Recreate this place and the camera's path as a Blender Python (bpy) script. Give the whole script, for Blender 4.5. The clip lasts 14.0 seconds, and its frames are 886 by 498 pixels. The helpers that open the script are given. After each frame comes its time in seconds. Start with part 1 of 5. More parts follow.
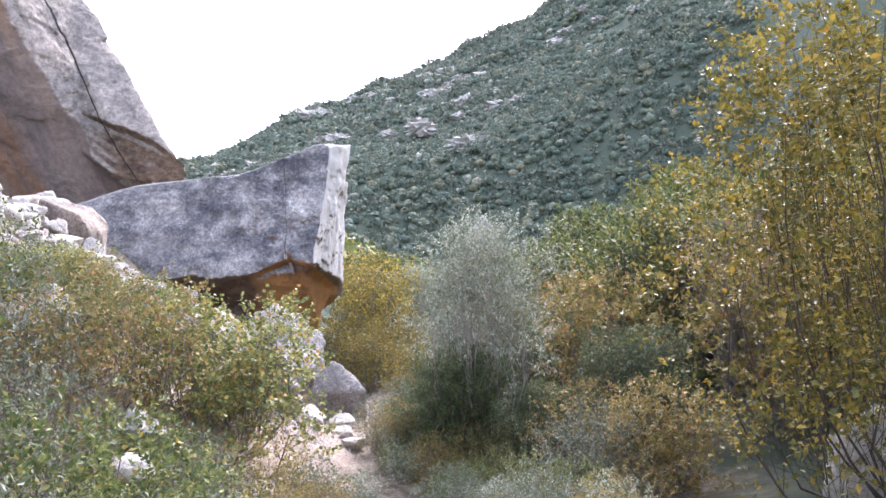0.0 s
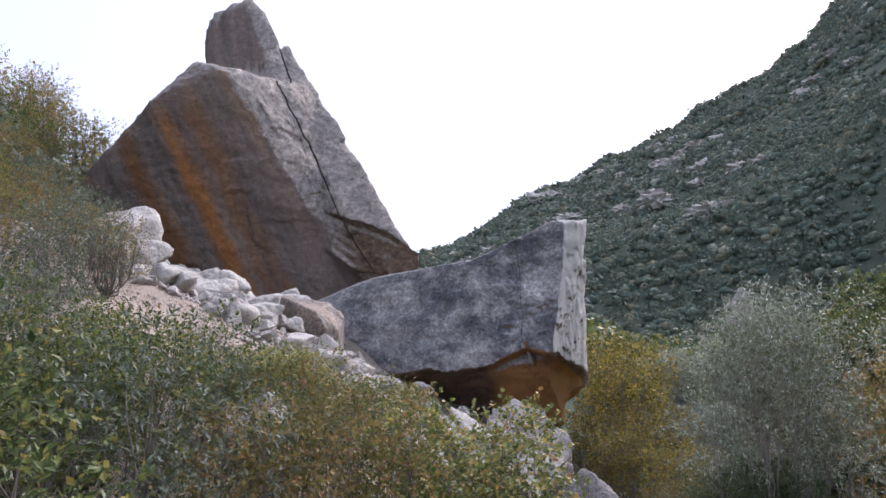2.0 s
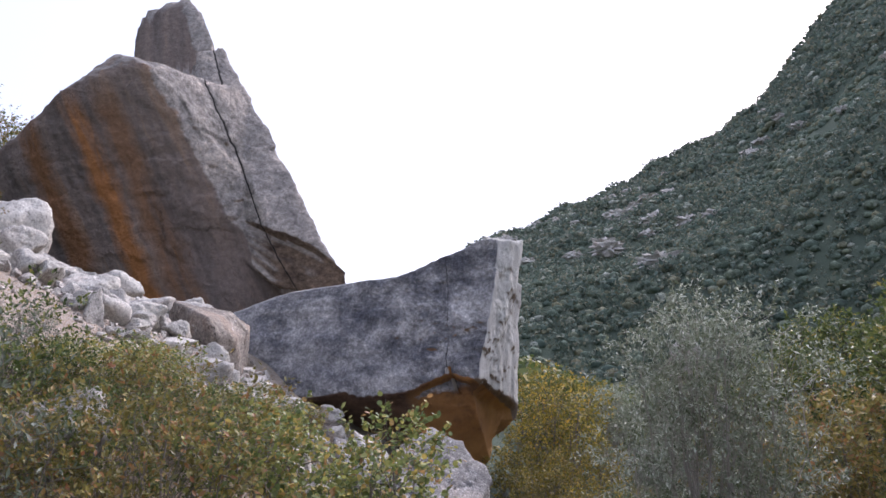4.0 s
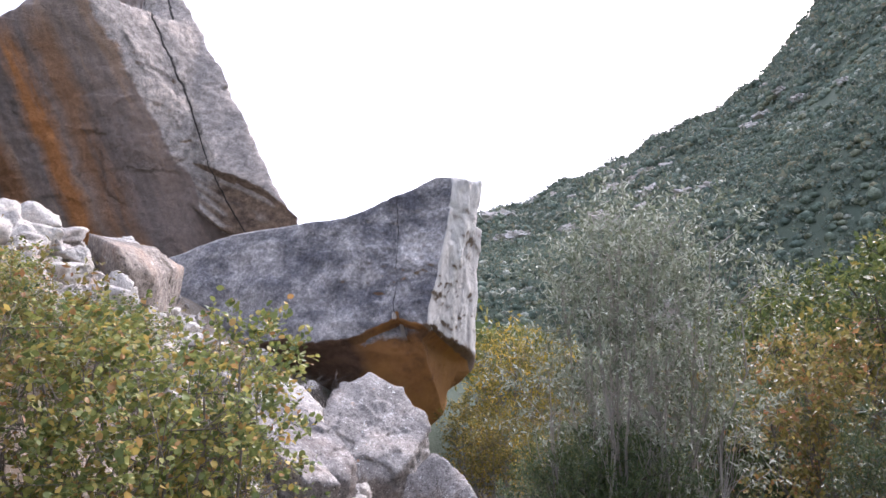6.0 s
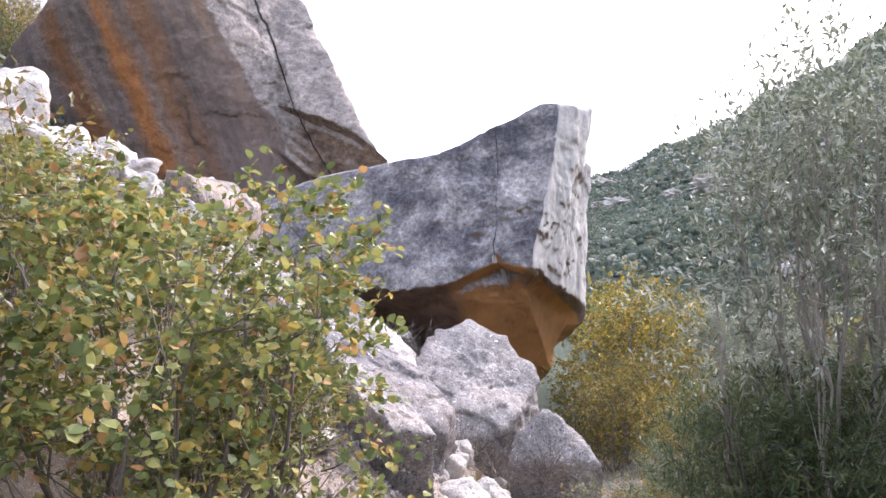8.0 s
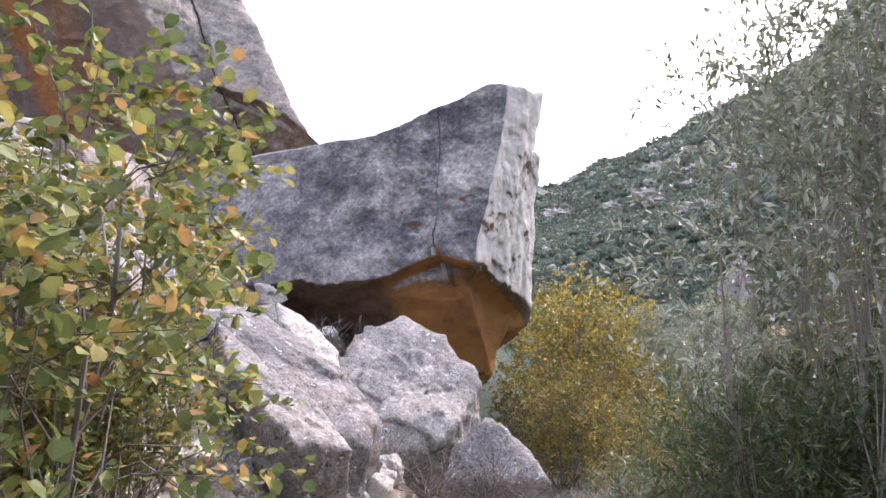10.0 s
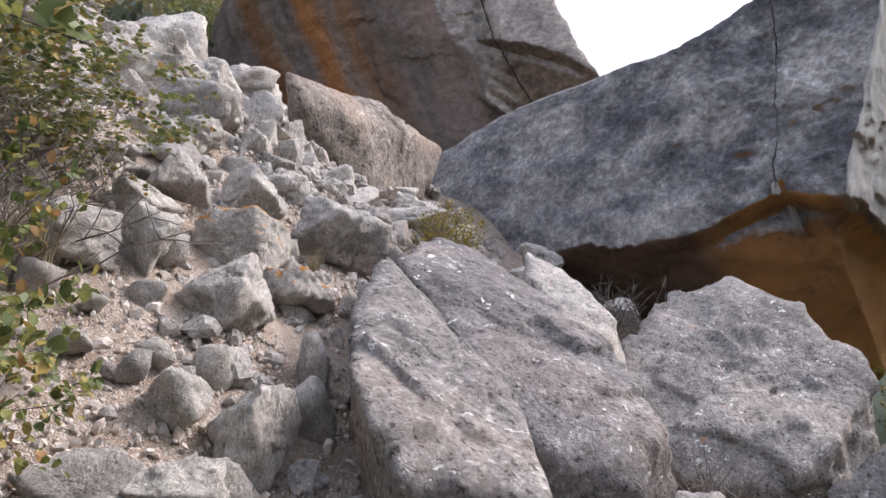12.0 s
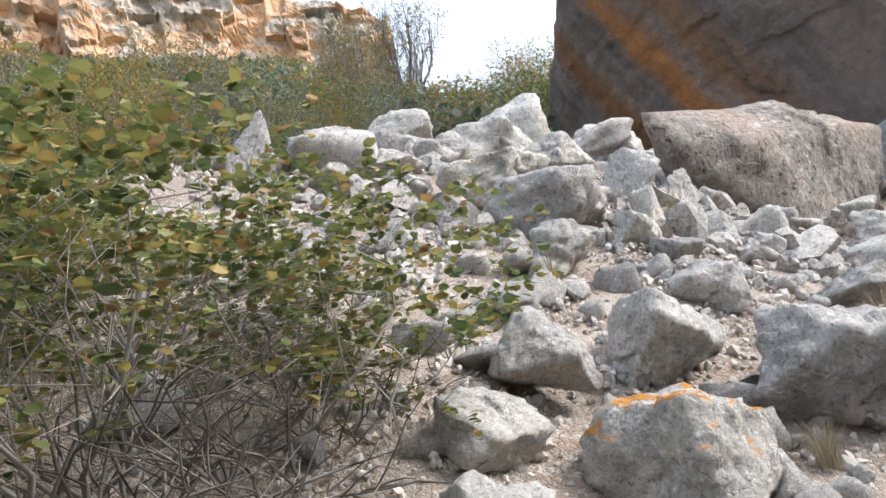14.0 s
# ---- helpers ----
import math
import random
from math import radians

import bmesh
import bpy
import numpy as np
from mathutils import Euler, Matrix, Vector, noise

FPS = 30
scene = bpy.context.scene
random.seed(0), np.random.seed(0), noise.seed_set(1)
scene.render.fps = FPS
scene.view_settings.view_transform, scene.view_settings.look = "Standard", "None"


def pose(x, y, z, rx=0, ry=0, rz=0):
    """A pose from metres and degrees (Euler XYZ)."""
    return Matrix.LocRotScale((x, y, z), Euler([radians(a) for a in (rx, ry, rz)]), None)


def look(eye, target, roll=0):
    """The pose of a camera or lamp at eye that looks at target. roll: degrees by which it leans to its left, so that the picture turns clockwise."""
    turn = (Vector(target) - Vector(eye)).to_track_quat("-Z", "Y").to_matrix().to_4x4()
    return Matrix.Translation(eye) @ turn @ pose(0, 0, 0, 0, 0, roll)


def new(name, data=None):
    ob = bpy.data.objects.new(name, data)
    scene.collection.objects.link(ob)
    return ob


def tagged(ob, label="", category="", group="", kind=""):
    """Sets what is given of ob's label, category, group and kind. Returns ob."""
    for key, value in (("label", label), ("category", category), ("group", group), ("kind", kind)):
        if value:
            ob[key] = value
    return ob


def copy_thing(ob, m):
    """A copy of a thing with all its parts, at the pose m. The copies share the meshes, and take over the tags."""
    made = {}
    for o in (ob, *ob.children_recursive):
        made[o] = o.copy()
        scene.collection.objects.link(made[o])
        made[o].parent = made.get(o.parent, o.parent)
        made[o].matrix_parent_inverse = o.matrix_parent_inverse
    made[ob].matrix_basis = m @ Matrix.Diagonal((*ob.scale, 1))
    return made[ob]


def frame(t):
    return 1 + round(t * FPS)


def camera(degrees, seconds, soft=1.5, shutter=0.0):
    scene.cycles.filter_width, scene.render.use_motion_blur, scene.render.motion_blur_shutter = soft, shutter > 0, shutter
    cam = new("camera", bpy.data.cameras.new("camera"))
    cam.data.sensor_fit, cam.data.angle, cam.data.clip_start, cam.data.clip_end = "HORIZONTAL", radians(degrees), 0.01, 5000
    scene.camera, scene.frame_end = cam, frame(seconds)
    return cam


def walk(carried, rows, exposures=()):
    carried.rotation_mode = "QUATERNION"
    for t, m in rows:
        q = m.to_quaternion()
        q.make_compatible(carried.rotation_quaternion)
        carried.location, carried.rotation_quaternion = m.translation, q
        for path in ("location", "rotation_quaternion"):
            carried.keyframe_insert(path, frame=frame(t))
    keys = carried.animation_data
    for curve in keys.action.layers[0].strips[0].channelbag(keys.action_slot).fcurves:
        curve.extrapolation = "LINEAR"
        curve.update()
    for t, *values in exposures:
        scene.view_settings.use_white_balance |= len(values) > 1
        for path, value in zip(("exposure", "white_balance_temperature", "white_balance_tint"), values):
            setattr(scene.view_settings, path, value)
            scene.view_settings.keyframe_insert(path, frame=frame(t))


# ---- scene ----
cam = camera(64.4, 14.0, soft=1.5)
# seconds, place in metres, then yaw, pitch and lean in degrees
PATH = [
    (0.0, 0.064, 0.513, 1.688, 0.60, 2.13, 0.53),
    (0.5, 0.001, 1.211, 1.795, 12.51, 4.78, -1.85),
    (1.0, -0.212, 1.354, 1.909, 15.79, 6.44, -2.86),
    (1.5, -0.344, 1.778, 1.948, 17.75, 7.68, -1.75),
    (2.0, -0.303, 2.145, 1.890, 19.73, 9.08, 1.93),
    (2.5, -0.276, 2.462, 1.722, 18.63, 10.23, -0.10),
    (5.0, 0.348, 4.440, 1.191, 14.80, 12.98, 0.43),
    (5.5, 0.578, 4.784, 0.979, 14.78, 13.14, 0.13),
    (6.0, 0.588, 5.007, 0.969, 15.63, 10.56, -0.60),
    (6.5, 0.365, 5.418, 0.971, 16.74, 8.47, -2.78),
    (7.0, 0.221, 5.887, 0.646, 24.51, 7.41, -2.09),
    (9.5, -0.364, 7.188, 0.572, 19.46, 9.29, -0.73),
    (10.0, -0.432, 7.691, 0.497, 18.33, 9.10, -1.73),
    (10.5, -0.615, 8.659, 0.412, 19.73, 8.96, 0.30),
    (11.0, -0.674, 9.135, 0.416, 20.46, 9.34, -3.12),
    (11.5, -0.978, 9.764, 0.352, 31.23, 9.82, -3.71),
    (12.0, -1.291, 10.267, 0.300, 45.02, 8.43, -2.43),
    (12.5, -1.768, 10.694, 0.389, 55.91, 12.93, 1.28),
    (13.0, -2.294, 10.984, 0.672, 63.42, 17.13, -0.33),
    (13.5, -2.651, 11.033, 0.934, 71.51, 17.98, 3.71),
    (14.0, -2.678, 11.033, 0.941, 78.96, 14.17, 8.86),
]
walk(cam, [(t, pose(x, y, z, 90 + pitch, lean, yaw)) for t, x, y, z, yaw, pitch, lean in PATH],
     exposures=[(0.0, 2.25, 5850, 22), (0.5, 2.0, 5900, 22), (1.0, 1.46, 5880, 22), (1.5, 1.42, 5870, 22), (2.0, 1.05, 5860, 21), (2.5, 0.8, 5850, 21), (5.0, 1.24, 5930, 22), (5.5, 1.28, 5950, 22), (6.0, 1.72, 5970, 22), (6.5, 2.05, 5990, 23), (7.0, 2.08, 6000, 23), (10.0, 1.85, 6130, 24), (11.0, 1.7, 6180, 21), (12.0, 1.25, 6200, 17), (13.0, 1.3, 6030, 11), (14.0, 1.52, 6000, 9)])

# ------------------------------------------------------------------ light
SUN_ELEVATION, SUN_AZIMUTH = 42.0, -25.0      # degrees; azimuth from +y towards -x
world = bpy.data.worlds.new("hazy_sky")
scene.world = world
world.use_nodes = True
wn, wl = world.node_tree.nodes, world.node_tree.links
sky = wn.new("ShaderNodeTexSky")
sky.sky_type, sky.sun_disc = "NISHITA", False
sky.sun_elevation, sky.sun_rotation = radians(SUN_ELEVATION), radians(-SUN_AZIMUTH)
sky.air_density, sky.dust_density, sky.ozone_density = 1.0, 6.0, 1.0
veil = wn.new("ShaderNodeMix")                 # thin high cloud over the blue
veil.data_type = "RGBA"
veil.inputs[0].default_value = 0.4
veil.inputs[7].default_value = (7.4, 7.7, 8.2, 1)
wl.new(sky.outputs[0], veil.inputs[6])
wl.new(veil.outputs[2], wn["Background"].inputs[0])
wn["Background"].inputs[1].default_value = 0.112
sun = new("sun", bpy.data.lights.new("sun", "SUN"))
sun.data.energy, sun.data.angle, sun.data.color = 1.55, radians(25), (1.0, 0.97, 0.93)
az, el = radians(SUN_AZIMUTH), radians(SUN_ELEVATION)
sun.matrix_world = look((0, 0, 0), (math.sin(az) * math.cos(el), -math.cos(az) * math.cos(el), -math.sin(el)))


# ------------------------------------------------------------------ materials
class Mat:
    """A small builder for node materials."""

    def __init__(self, name, rough=0.8, spec=0.3):
        self.m = bpy.data.materials.new(name)
        self.m.use_nodes = True
        self.t = self.m.node_tree
        self.b = self.t.nodes["Principled BSDF"]
        self.b.inputs["Roughness"].default_value = rough
        self.b.inputs["Specular IOR Level"].default_value = spec
        self.tc = self.node("ShaderNodeTexCoord")
        self.co = self.tc.outputs["Object"]

    def node(self, kind, **kw):
        n = self.t.nodes.new(kind)
        for k, v in kw.items():
            if k == "ramp":
                els = n.color_ramp.elements
                while len(els) < len(v):
                    els.new(0.5)
                for e, (p, c) in zip(els, v):
                    e.position = p
                    e.color = (*c, 1) if len(c) == 3 else c
            elif isinstance(k, str) and k in n.inputs:
                n.inputs[k].default_value = v
        return n

    def link(self, a, b):
        self.t.links.new(a, b)

    def noise(self, scale, detail=6.0, rough=0.6, stretch=None, lac=2.0):
        n = self.node("ShaderNodeTexNoise", Scale=scale, Detail=detail, Roughness=rough)
        src = self.co
        if stretch:
            mp = self.node("ShaderNodeMapping", Scale=stretch)
            self.link(src, mp.inputs[0])
            src = mp.outputs[0]
        self.link(src, n.inputs["Vector"])
        return n.outputs[0]

    def voronoi(self, scale, feature="F1", warp=0.0):
        n = self.node("ShaderNodeTexVoronoi", Scale=scale)
        n.feature = feature
        src = self.co
        if warp:
            w = self.node("ShaderNodeTexNoise", Scale=scale * 1.7, Detail=3.0)
            self.link(src, w.inputs["Vector"])
            mx = self.node("ShaderNodeMix")
            mx.data_type, mx.blend_type = "RGBA", "LINEAR_LIGHT"
            mx.inputs[0].default_value = warp
            self.link(src, mx.inputs[6])
            self.link(w.outputs[1], mx.inputs[7])
            src = mx.outputs[2]
        self.link(src, n.inputs["Vector"])
        return n.outputs[0]

    def ramp(self, fac, stops):
        n = self.node("ShaderNodeValToRGB", ramp=stops)
        self.link(fac, n.inputs[0])
        return n.outputs[0]

    def mix(self, fac, a, b, blend="MIX"):
        n = self.node("ShaderNodeMix")
        n.data_type, n.blend_type = "RGBA", blend
        for v, i in ((fac, 0), (a, 6), (b, 7)):
            if isinstance(v, (int, float)):
                n.inputs[i].default_value = v if i == 0 else (v, v, v, 1)
            elif isinstance(v, tuple):
                n.inputs[i].default_value = (*v, 1)
            else:
                self.link(v, n.inputs[i])
        return n.outputs[2]

    def math(self, op, a, b=0.0):
        n = self.node("ShaderNodeMath")
        n.operation = op
        for v, i in ((a, 0), (b, 1)):
            if isinstance(v, (int, float)):
                n.inputs[i].default_value = v
            else:
                self.link(v, n.inputs[i])
        return n.outputs[0]

    def dot(self, way):
        n = self.node("ShaderNodeVectorMath")
        n.operation = "DOT_PRODUCT"
        n.inputs[1].default_value = way
        self.link(self.co, n.inputs[0])
        return n.outputs["Value"]

    def normal_z(self):
        g = self.node("ShaderNodeNewGeometry")
        s = self.node("ShaderNodeSeparateXYZ")
        self.link(g.outputs["Normal"], s.inputs[0])
        return s.outputs[2]

    def normal_x(self):
        g = self.node("ShaderNodeNewGeometry")
        s = self.node("ShaderNodeSeparateXYZ")
        self.link(g.outputs["Normal"], s.inputs[0])
        return s.outputs[0]

    def island(self):
        return self.node("ShaderNodeNewGeometry").outputs["Random Per Island"]

    def per_object(self):
        return self.node("ShaderNodeObjectInfo").outputs["Random"]

    def bump(self, height, strength=0.5, distance=0.02):
        n = self.node("ShaderNodeBump", Strength=strength, Distance=distance)
        self.link(height, n.inputs["Height"])
        if self.b.inputs["Normal"].is_linked:
            self.link(self.b.inputs["Normal"].links[0].from_socket, n.inputs["Normal"])
        self.link(n.outputs[0], self.b.inputs["Normal"])

    def colour(self, c):
        if isinstance(c, tuple):
            self.b.inputs["Base Color"].default_value = (*c, 1)
        else:
            self.link(c, self.b.inputs["Base Color"])
        return self


W, K = (1, 1, 1), (0, 0, 0)


def limestone(name, tones, scale=1.0, lichen=0.5, rust=0.0, blotch=1.0, orange_top=False):
    """Weathered limestone: mottled grey, dark pits, white lichen discs, a little orange lichen, rust-coloured earth."""
    m = Mat(name, 0.9, 0.2)
    lo, mid, hi = tones
    big = m.noise(1.1 * scale, 5, 0.6)
    fine = m.noise(9 * scale, 8, 0.7)
    base = m.ramp(big, [(0.3, lo), (0.5, mid), (0.72, hi)])
    base = m.mix(0.75 * blotch, base, m.ramp(fine, [(0.28, (0.35,) * 3), (0.5, (0.85,) * 3), (0.7, (1.25,) * 3)]), "MULTIPLY")
    speck = m.noise(34 * scale, 6, 0.8)
    base = m.mix(0.9 * blotch, base, m.ramp(speck, [(0.36, (0.42,) * 3), (0.47, (0.92,) * 3), (0.55, (1.05,) * 3), (0.66, (1.5,) * 3)]), "MULTIPLY")
    pit = m.noise(17 * scale, 4, 0.65)
    base = m.mix(blotch, base, m.ramp(pit, [(0.36, (0.42,) * 3), (0.41, (0.97,) * 3), (0.58, (1.0,) * 3), (0.62, (1.3, 1.3, 1.28))]), "MULTIPLY")
    own = m.ramp(m.per_object(), [(0, (0.78, 0.77, 0.77)), (1, (1.12, 1.1, 1.06))])
    base = m.mix(1.0, base, own, "MULTIPLY")
    if rust:
        r = m.math("MULTIPLY", m.ramp(m.noise(0.9 * scale, 4, 0.6), [(0.52, K), (0.68, W)]), rust)
        base = m.mix(r, base, (0.36, 0.2, 0.11))
    spots = m.ramp(m.math("ADD", m.voronoi(7 * scale, warp=0.12), m.math("MULTIPLY", m.noise(24 * scale, 4), 0.25)), [(0.3, W), (0.36, K)])
    where = m.ramp(m.noise(2.6 * scale, 3), [(0.52, K), (0.6, W)])
    base = m.mix(m.math("MULTIPLY", m.math("MULTIPLY", spots, where), lichen), base, (0.72, 0.73, 0.70))
    some = m.ramp(m.per_object(), [(-0.1 if orange_top else 0.72, K), (0.0 if orange_top else 0.74, W)])
    up = m.ramp(m.normal_z(), [(0.3, K), (0.6, W)])
    orange = m.math("MULTIPLY", m.math("MULTIPLY", m.ramp(m.noise(2.6 * scale, 6, 0.75), [(0.47 if orange_top else 0.66, K), (0.53 if orange_top else 0.7, W)]), lichen), m.math("MULTIPLY", some, up))
    base = m.mix(orange, base, (0.55, 0.25, 0.06))
    m.colour(base)
    m.bump(fine, 0.7, 0.03 / scale)
    m.bump(speck, 0.6, 0.012)
    crack = m.ramp(m.voronoi(2.2 * scale, "DISTANCE_TO_EDGE", 0.3), [(0.0, K), (0.03, W)])
    m.bump(crack, 0.35, 0.02)
    return m.m


SCREE = limestone("scree_limestone", ((0.356, 0.335, 0.313), (0.510, 0.487, 0.458), (0.665, 0.640, 0.603)), 1.6, 0.8, 0.25, 0.75)
SLAB = limestone("slab_limestone", ((0.185, 0.176, 0.172), (0.285, 0.272, 0.264), (0.42, 0.4, 0.384)), 1.5, 1.0, 0.15)
BLOCK = limestone("block_limestone", ((0.40, 0.38, 0.355), (0.58, 0.555, 0.52), (0.72, 0.695, 0.66)), 0.8, 0.95, 0.2, 0.6)
LICHEN_BLOCK = limestone("lichened_limestone", ((0.40, 0.38, 0.355), (0.58, 0.555, 0.52), (0.72, 0.695, 0.66)), 0.8, 1.0, 0.1, 0.6, True)
BROWN_ROCK = limestone("brown_limestone", ((0.22, 0.19, 0.165), (0.31, 0.275, 0.245), (0.41, 0.375, 0.34)), 0.9, 0.4, 0.35)


def prow_stone():
    """Dark grey streaked face, pale dripping end painted brighter for the light on it, orange clean rock where the
    overhang shelters it.
    """
    m = Mat("streaked_limestone", 0.9, 0.2)
    blot = m.noise(0.75, 12, 0.7, (0.9, 1, 1.25))
    mid = m.noise(2.6, 9, 0.74)
    fine = m.noise(13, 8, 0.75)
    base = m.ramp(blot, [(0.38, (0.125, 0.126, 0.145)), (0.46, (0.21, 0.207, 0.217)), (0.53, (0.36, 0.348, 0.347)), (0.6, (0.45, 0.432, 0.425)), (0.68, (0.62, 0.6, 0.578))])
    smear = m.ramp(m.noise(1.3, 11, 0.74, (0.9, 1, 1.35)), [(0.55, K), (0.63, W)])
    base = m.mix(m.math("MULTIPLY", smear, 0.55), base, (0.47, 0.45, 0.43))
    base = m.mix(0.55, base, m.ramp(mid, [(0.36, (0.4,) * 3), (0.5, (0.95,) * 3), (0.62, (1.6,) * 3)]), "MULTIPLY")
    base = m.mix(0.65, base, m.ramp(fine, [(0.34, (0.45,) * 3), (0.5, (0.95,) * 3), (0.64, (1.7,) * 3)]), "MULTIPLY")
    crisp = m.noise(20, 6, 0.75)
    base = m.mix(1.0, base, m.ramp(crisp, [(0.36, (0.6,) * 3), (0.43, (0.96,) * 3), (0.56, (1.0,) * 3), (0.62, (1.35, 1.34, 1.3))]), "MULTIPLY")
    # right-facing stone turns paler: the end's brighter light is put into its colour
    pale = m.ramp(m.math("ADD", m.normal_x(), m.math("MULTIPLY", m.math("SUBTRACT", m.noise(1.8, 5, 0.7), 0.5), 0.9)), [(0.42, K), (0.62, W)])
    drip = m.ramp(m.noise(1.6, 5, 0.6, (1.5, 1.5, 0.25)), [(0.32, (0.42, 0.405, 0.385)), (0.52, (0.62, 0.60, 0.565)), (0.65, (0.72, 0.70, 0.66))])
    drip = m.mix(0.25, drip, m.ramp(mid, [(0.33, (0.6,) * 3), (0.5, (1.0,) * 3), (0.66, (1.2,) * 3)]), "MULTIPLY")
    base = m.mix(pale, base, drip)
    nz = m.math("ADD", m.normal_z(), m.math("MULTIPLY", m.math("SUBTRACT", m.noise(1.3, 4), 0.5), 0.6))
    shelter = m.ramp(m.math("MULTIPLY", nz, -1.0), [(0.22, K), (0.38, W)])
    foot = m.math("ADD", m.dot((-0.2, 0.2, 1.0)), m.math("MULTIPLY", m.noise(1.3, 4), 0.5))
    shelter = m.math("MAXIMUM", shelter, m.ramp(m.math("MULTIPLY", m.math("ADD", foot, 5.0), 0.1), [(0.36, W), (0.373, K)]))
    ochre = m.ramp(m.noise(0.8, 7, 0.65), [(0.36, (0.17, 0.1, 0.06)), (0.46, (0.36, 0.185, 0.075)), (0.6, (0.47, 0.25, 0.09))])
    # brown stone at the hollow's deep end, darkened to paint in its shade
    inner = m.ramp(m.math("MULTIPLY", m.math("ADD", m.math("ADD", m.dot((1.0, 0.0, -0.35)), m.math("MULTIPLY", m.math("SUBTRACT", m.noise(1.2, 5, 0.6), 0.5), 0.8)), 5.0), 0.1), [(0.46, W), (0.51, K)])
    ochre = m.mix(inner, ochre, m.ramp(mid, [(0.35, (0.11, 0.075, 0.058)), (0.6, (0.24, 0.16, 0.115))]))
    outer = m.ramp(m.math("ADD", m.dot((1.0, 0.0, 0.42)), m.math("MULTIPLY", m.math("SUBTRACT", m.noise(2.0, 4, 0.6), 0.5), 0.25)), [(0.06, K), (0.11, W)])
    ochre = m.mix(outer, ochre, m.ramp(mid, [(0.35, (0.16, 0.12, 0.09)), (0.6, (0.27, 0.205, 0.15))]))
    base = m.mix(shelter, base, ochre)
    top = m.ramp(m.normal_z(), [(0.5, K), (0.8, W)])
    base = m.mix(top, base, m.ramp(fine, [(0.35, (0.36, 0.35, 0.33)), (0.65, (0.58, 0.56, 0.53))]))
    # thin crack: the shadow inside it drawn as a dark line, with a bump
    line = m.math("ABSOLUTE", m.math("ADD", m.math("ADD", m.dot((1.0, 0.0, 0.06)), 0.06), m.math("MULTIPLY", m.math("SUBTRACT", m.noise(1.5, 4), 0.5), 0.2)))
    split = m.math("MULTIPLY", m.ramp(line, [(0.004, W), (0.013, K)]), m.ramp(m.math("MULTIPLY", m.math("ADD", m.dot((0.0, 0.0, 1.0)), 3.0), 0.2), [(0.38, K), (0.42, W)]))
    base = m.mix(m.math("MULTIPLY", split, m.ramp(m.noise(2.0, 3), [(0.42, (0.25,) * 3), (0.55, W)])), base, (0.05, 0.045, 0.045))
    m.colour(base)
    m.bump(m.math("MULTIPLY", split, -1.0), 0.8, 0.05)
    m.bump(mid, 0.8, 0.12)
    m.bump(fine, 0.7, 0.035)
    m.bump(m.noise(45, 6, 0.7), 0.6, 0.012)
    return m.m


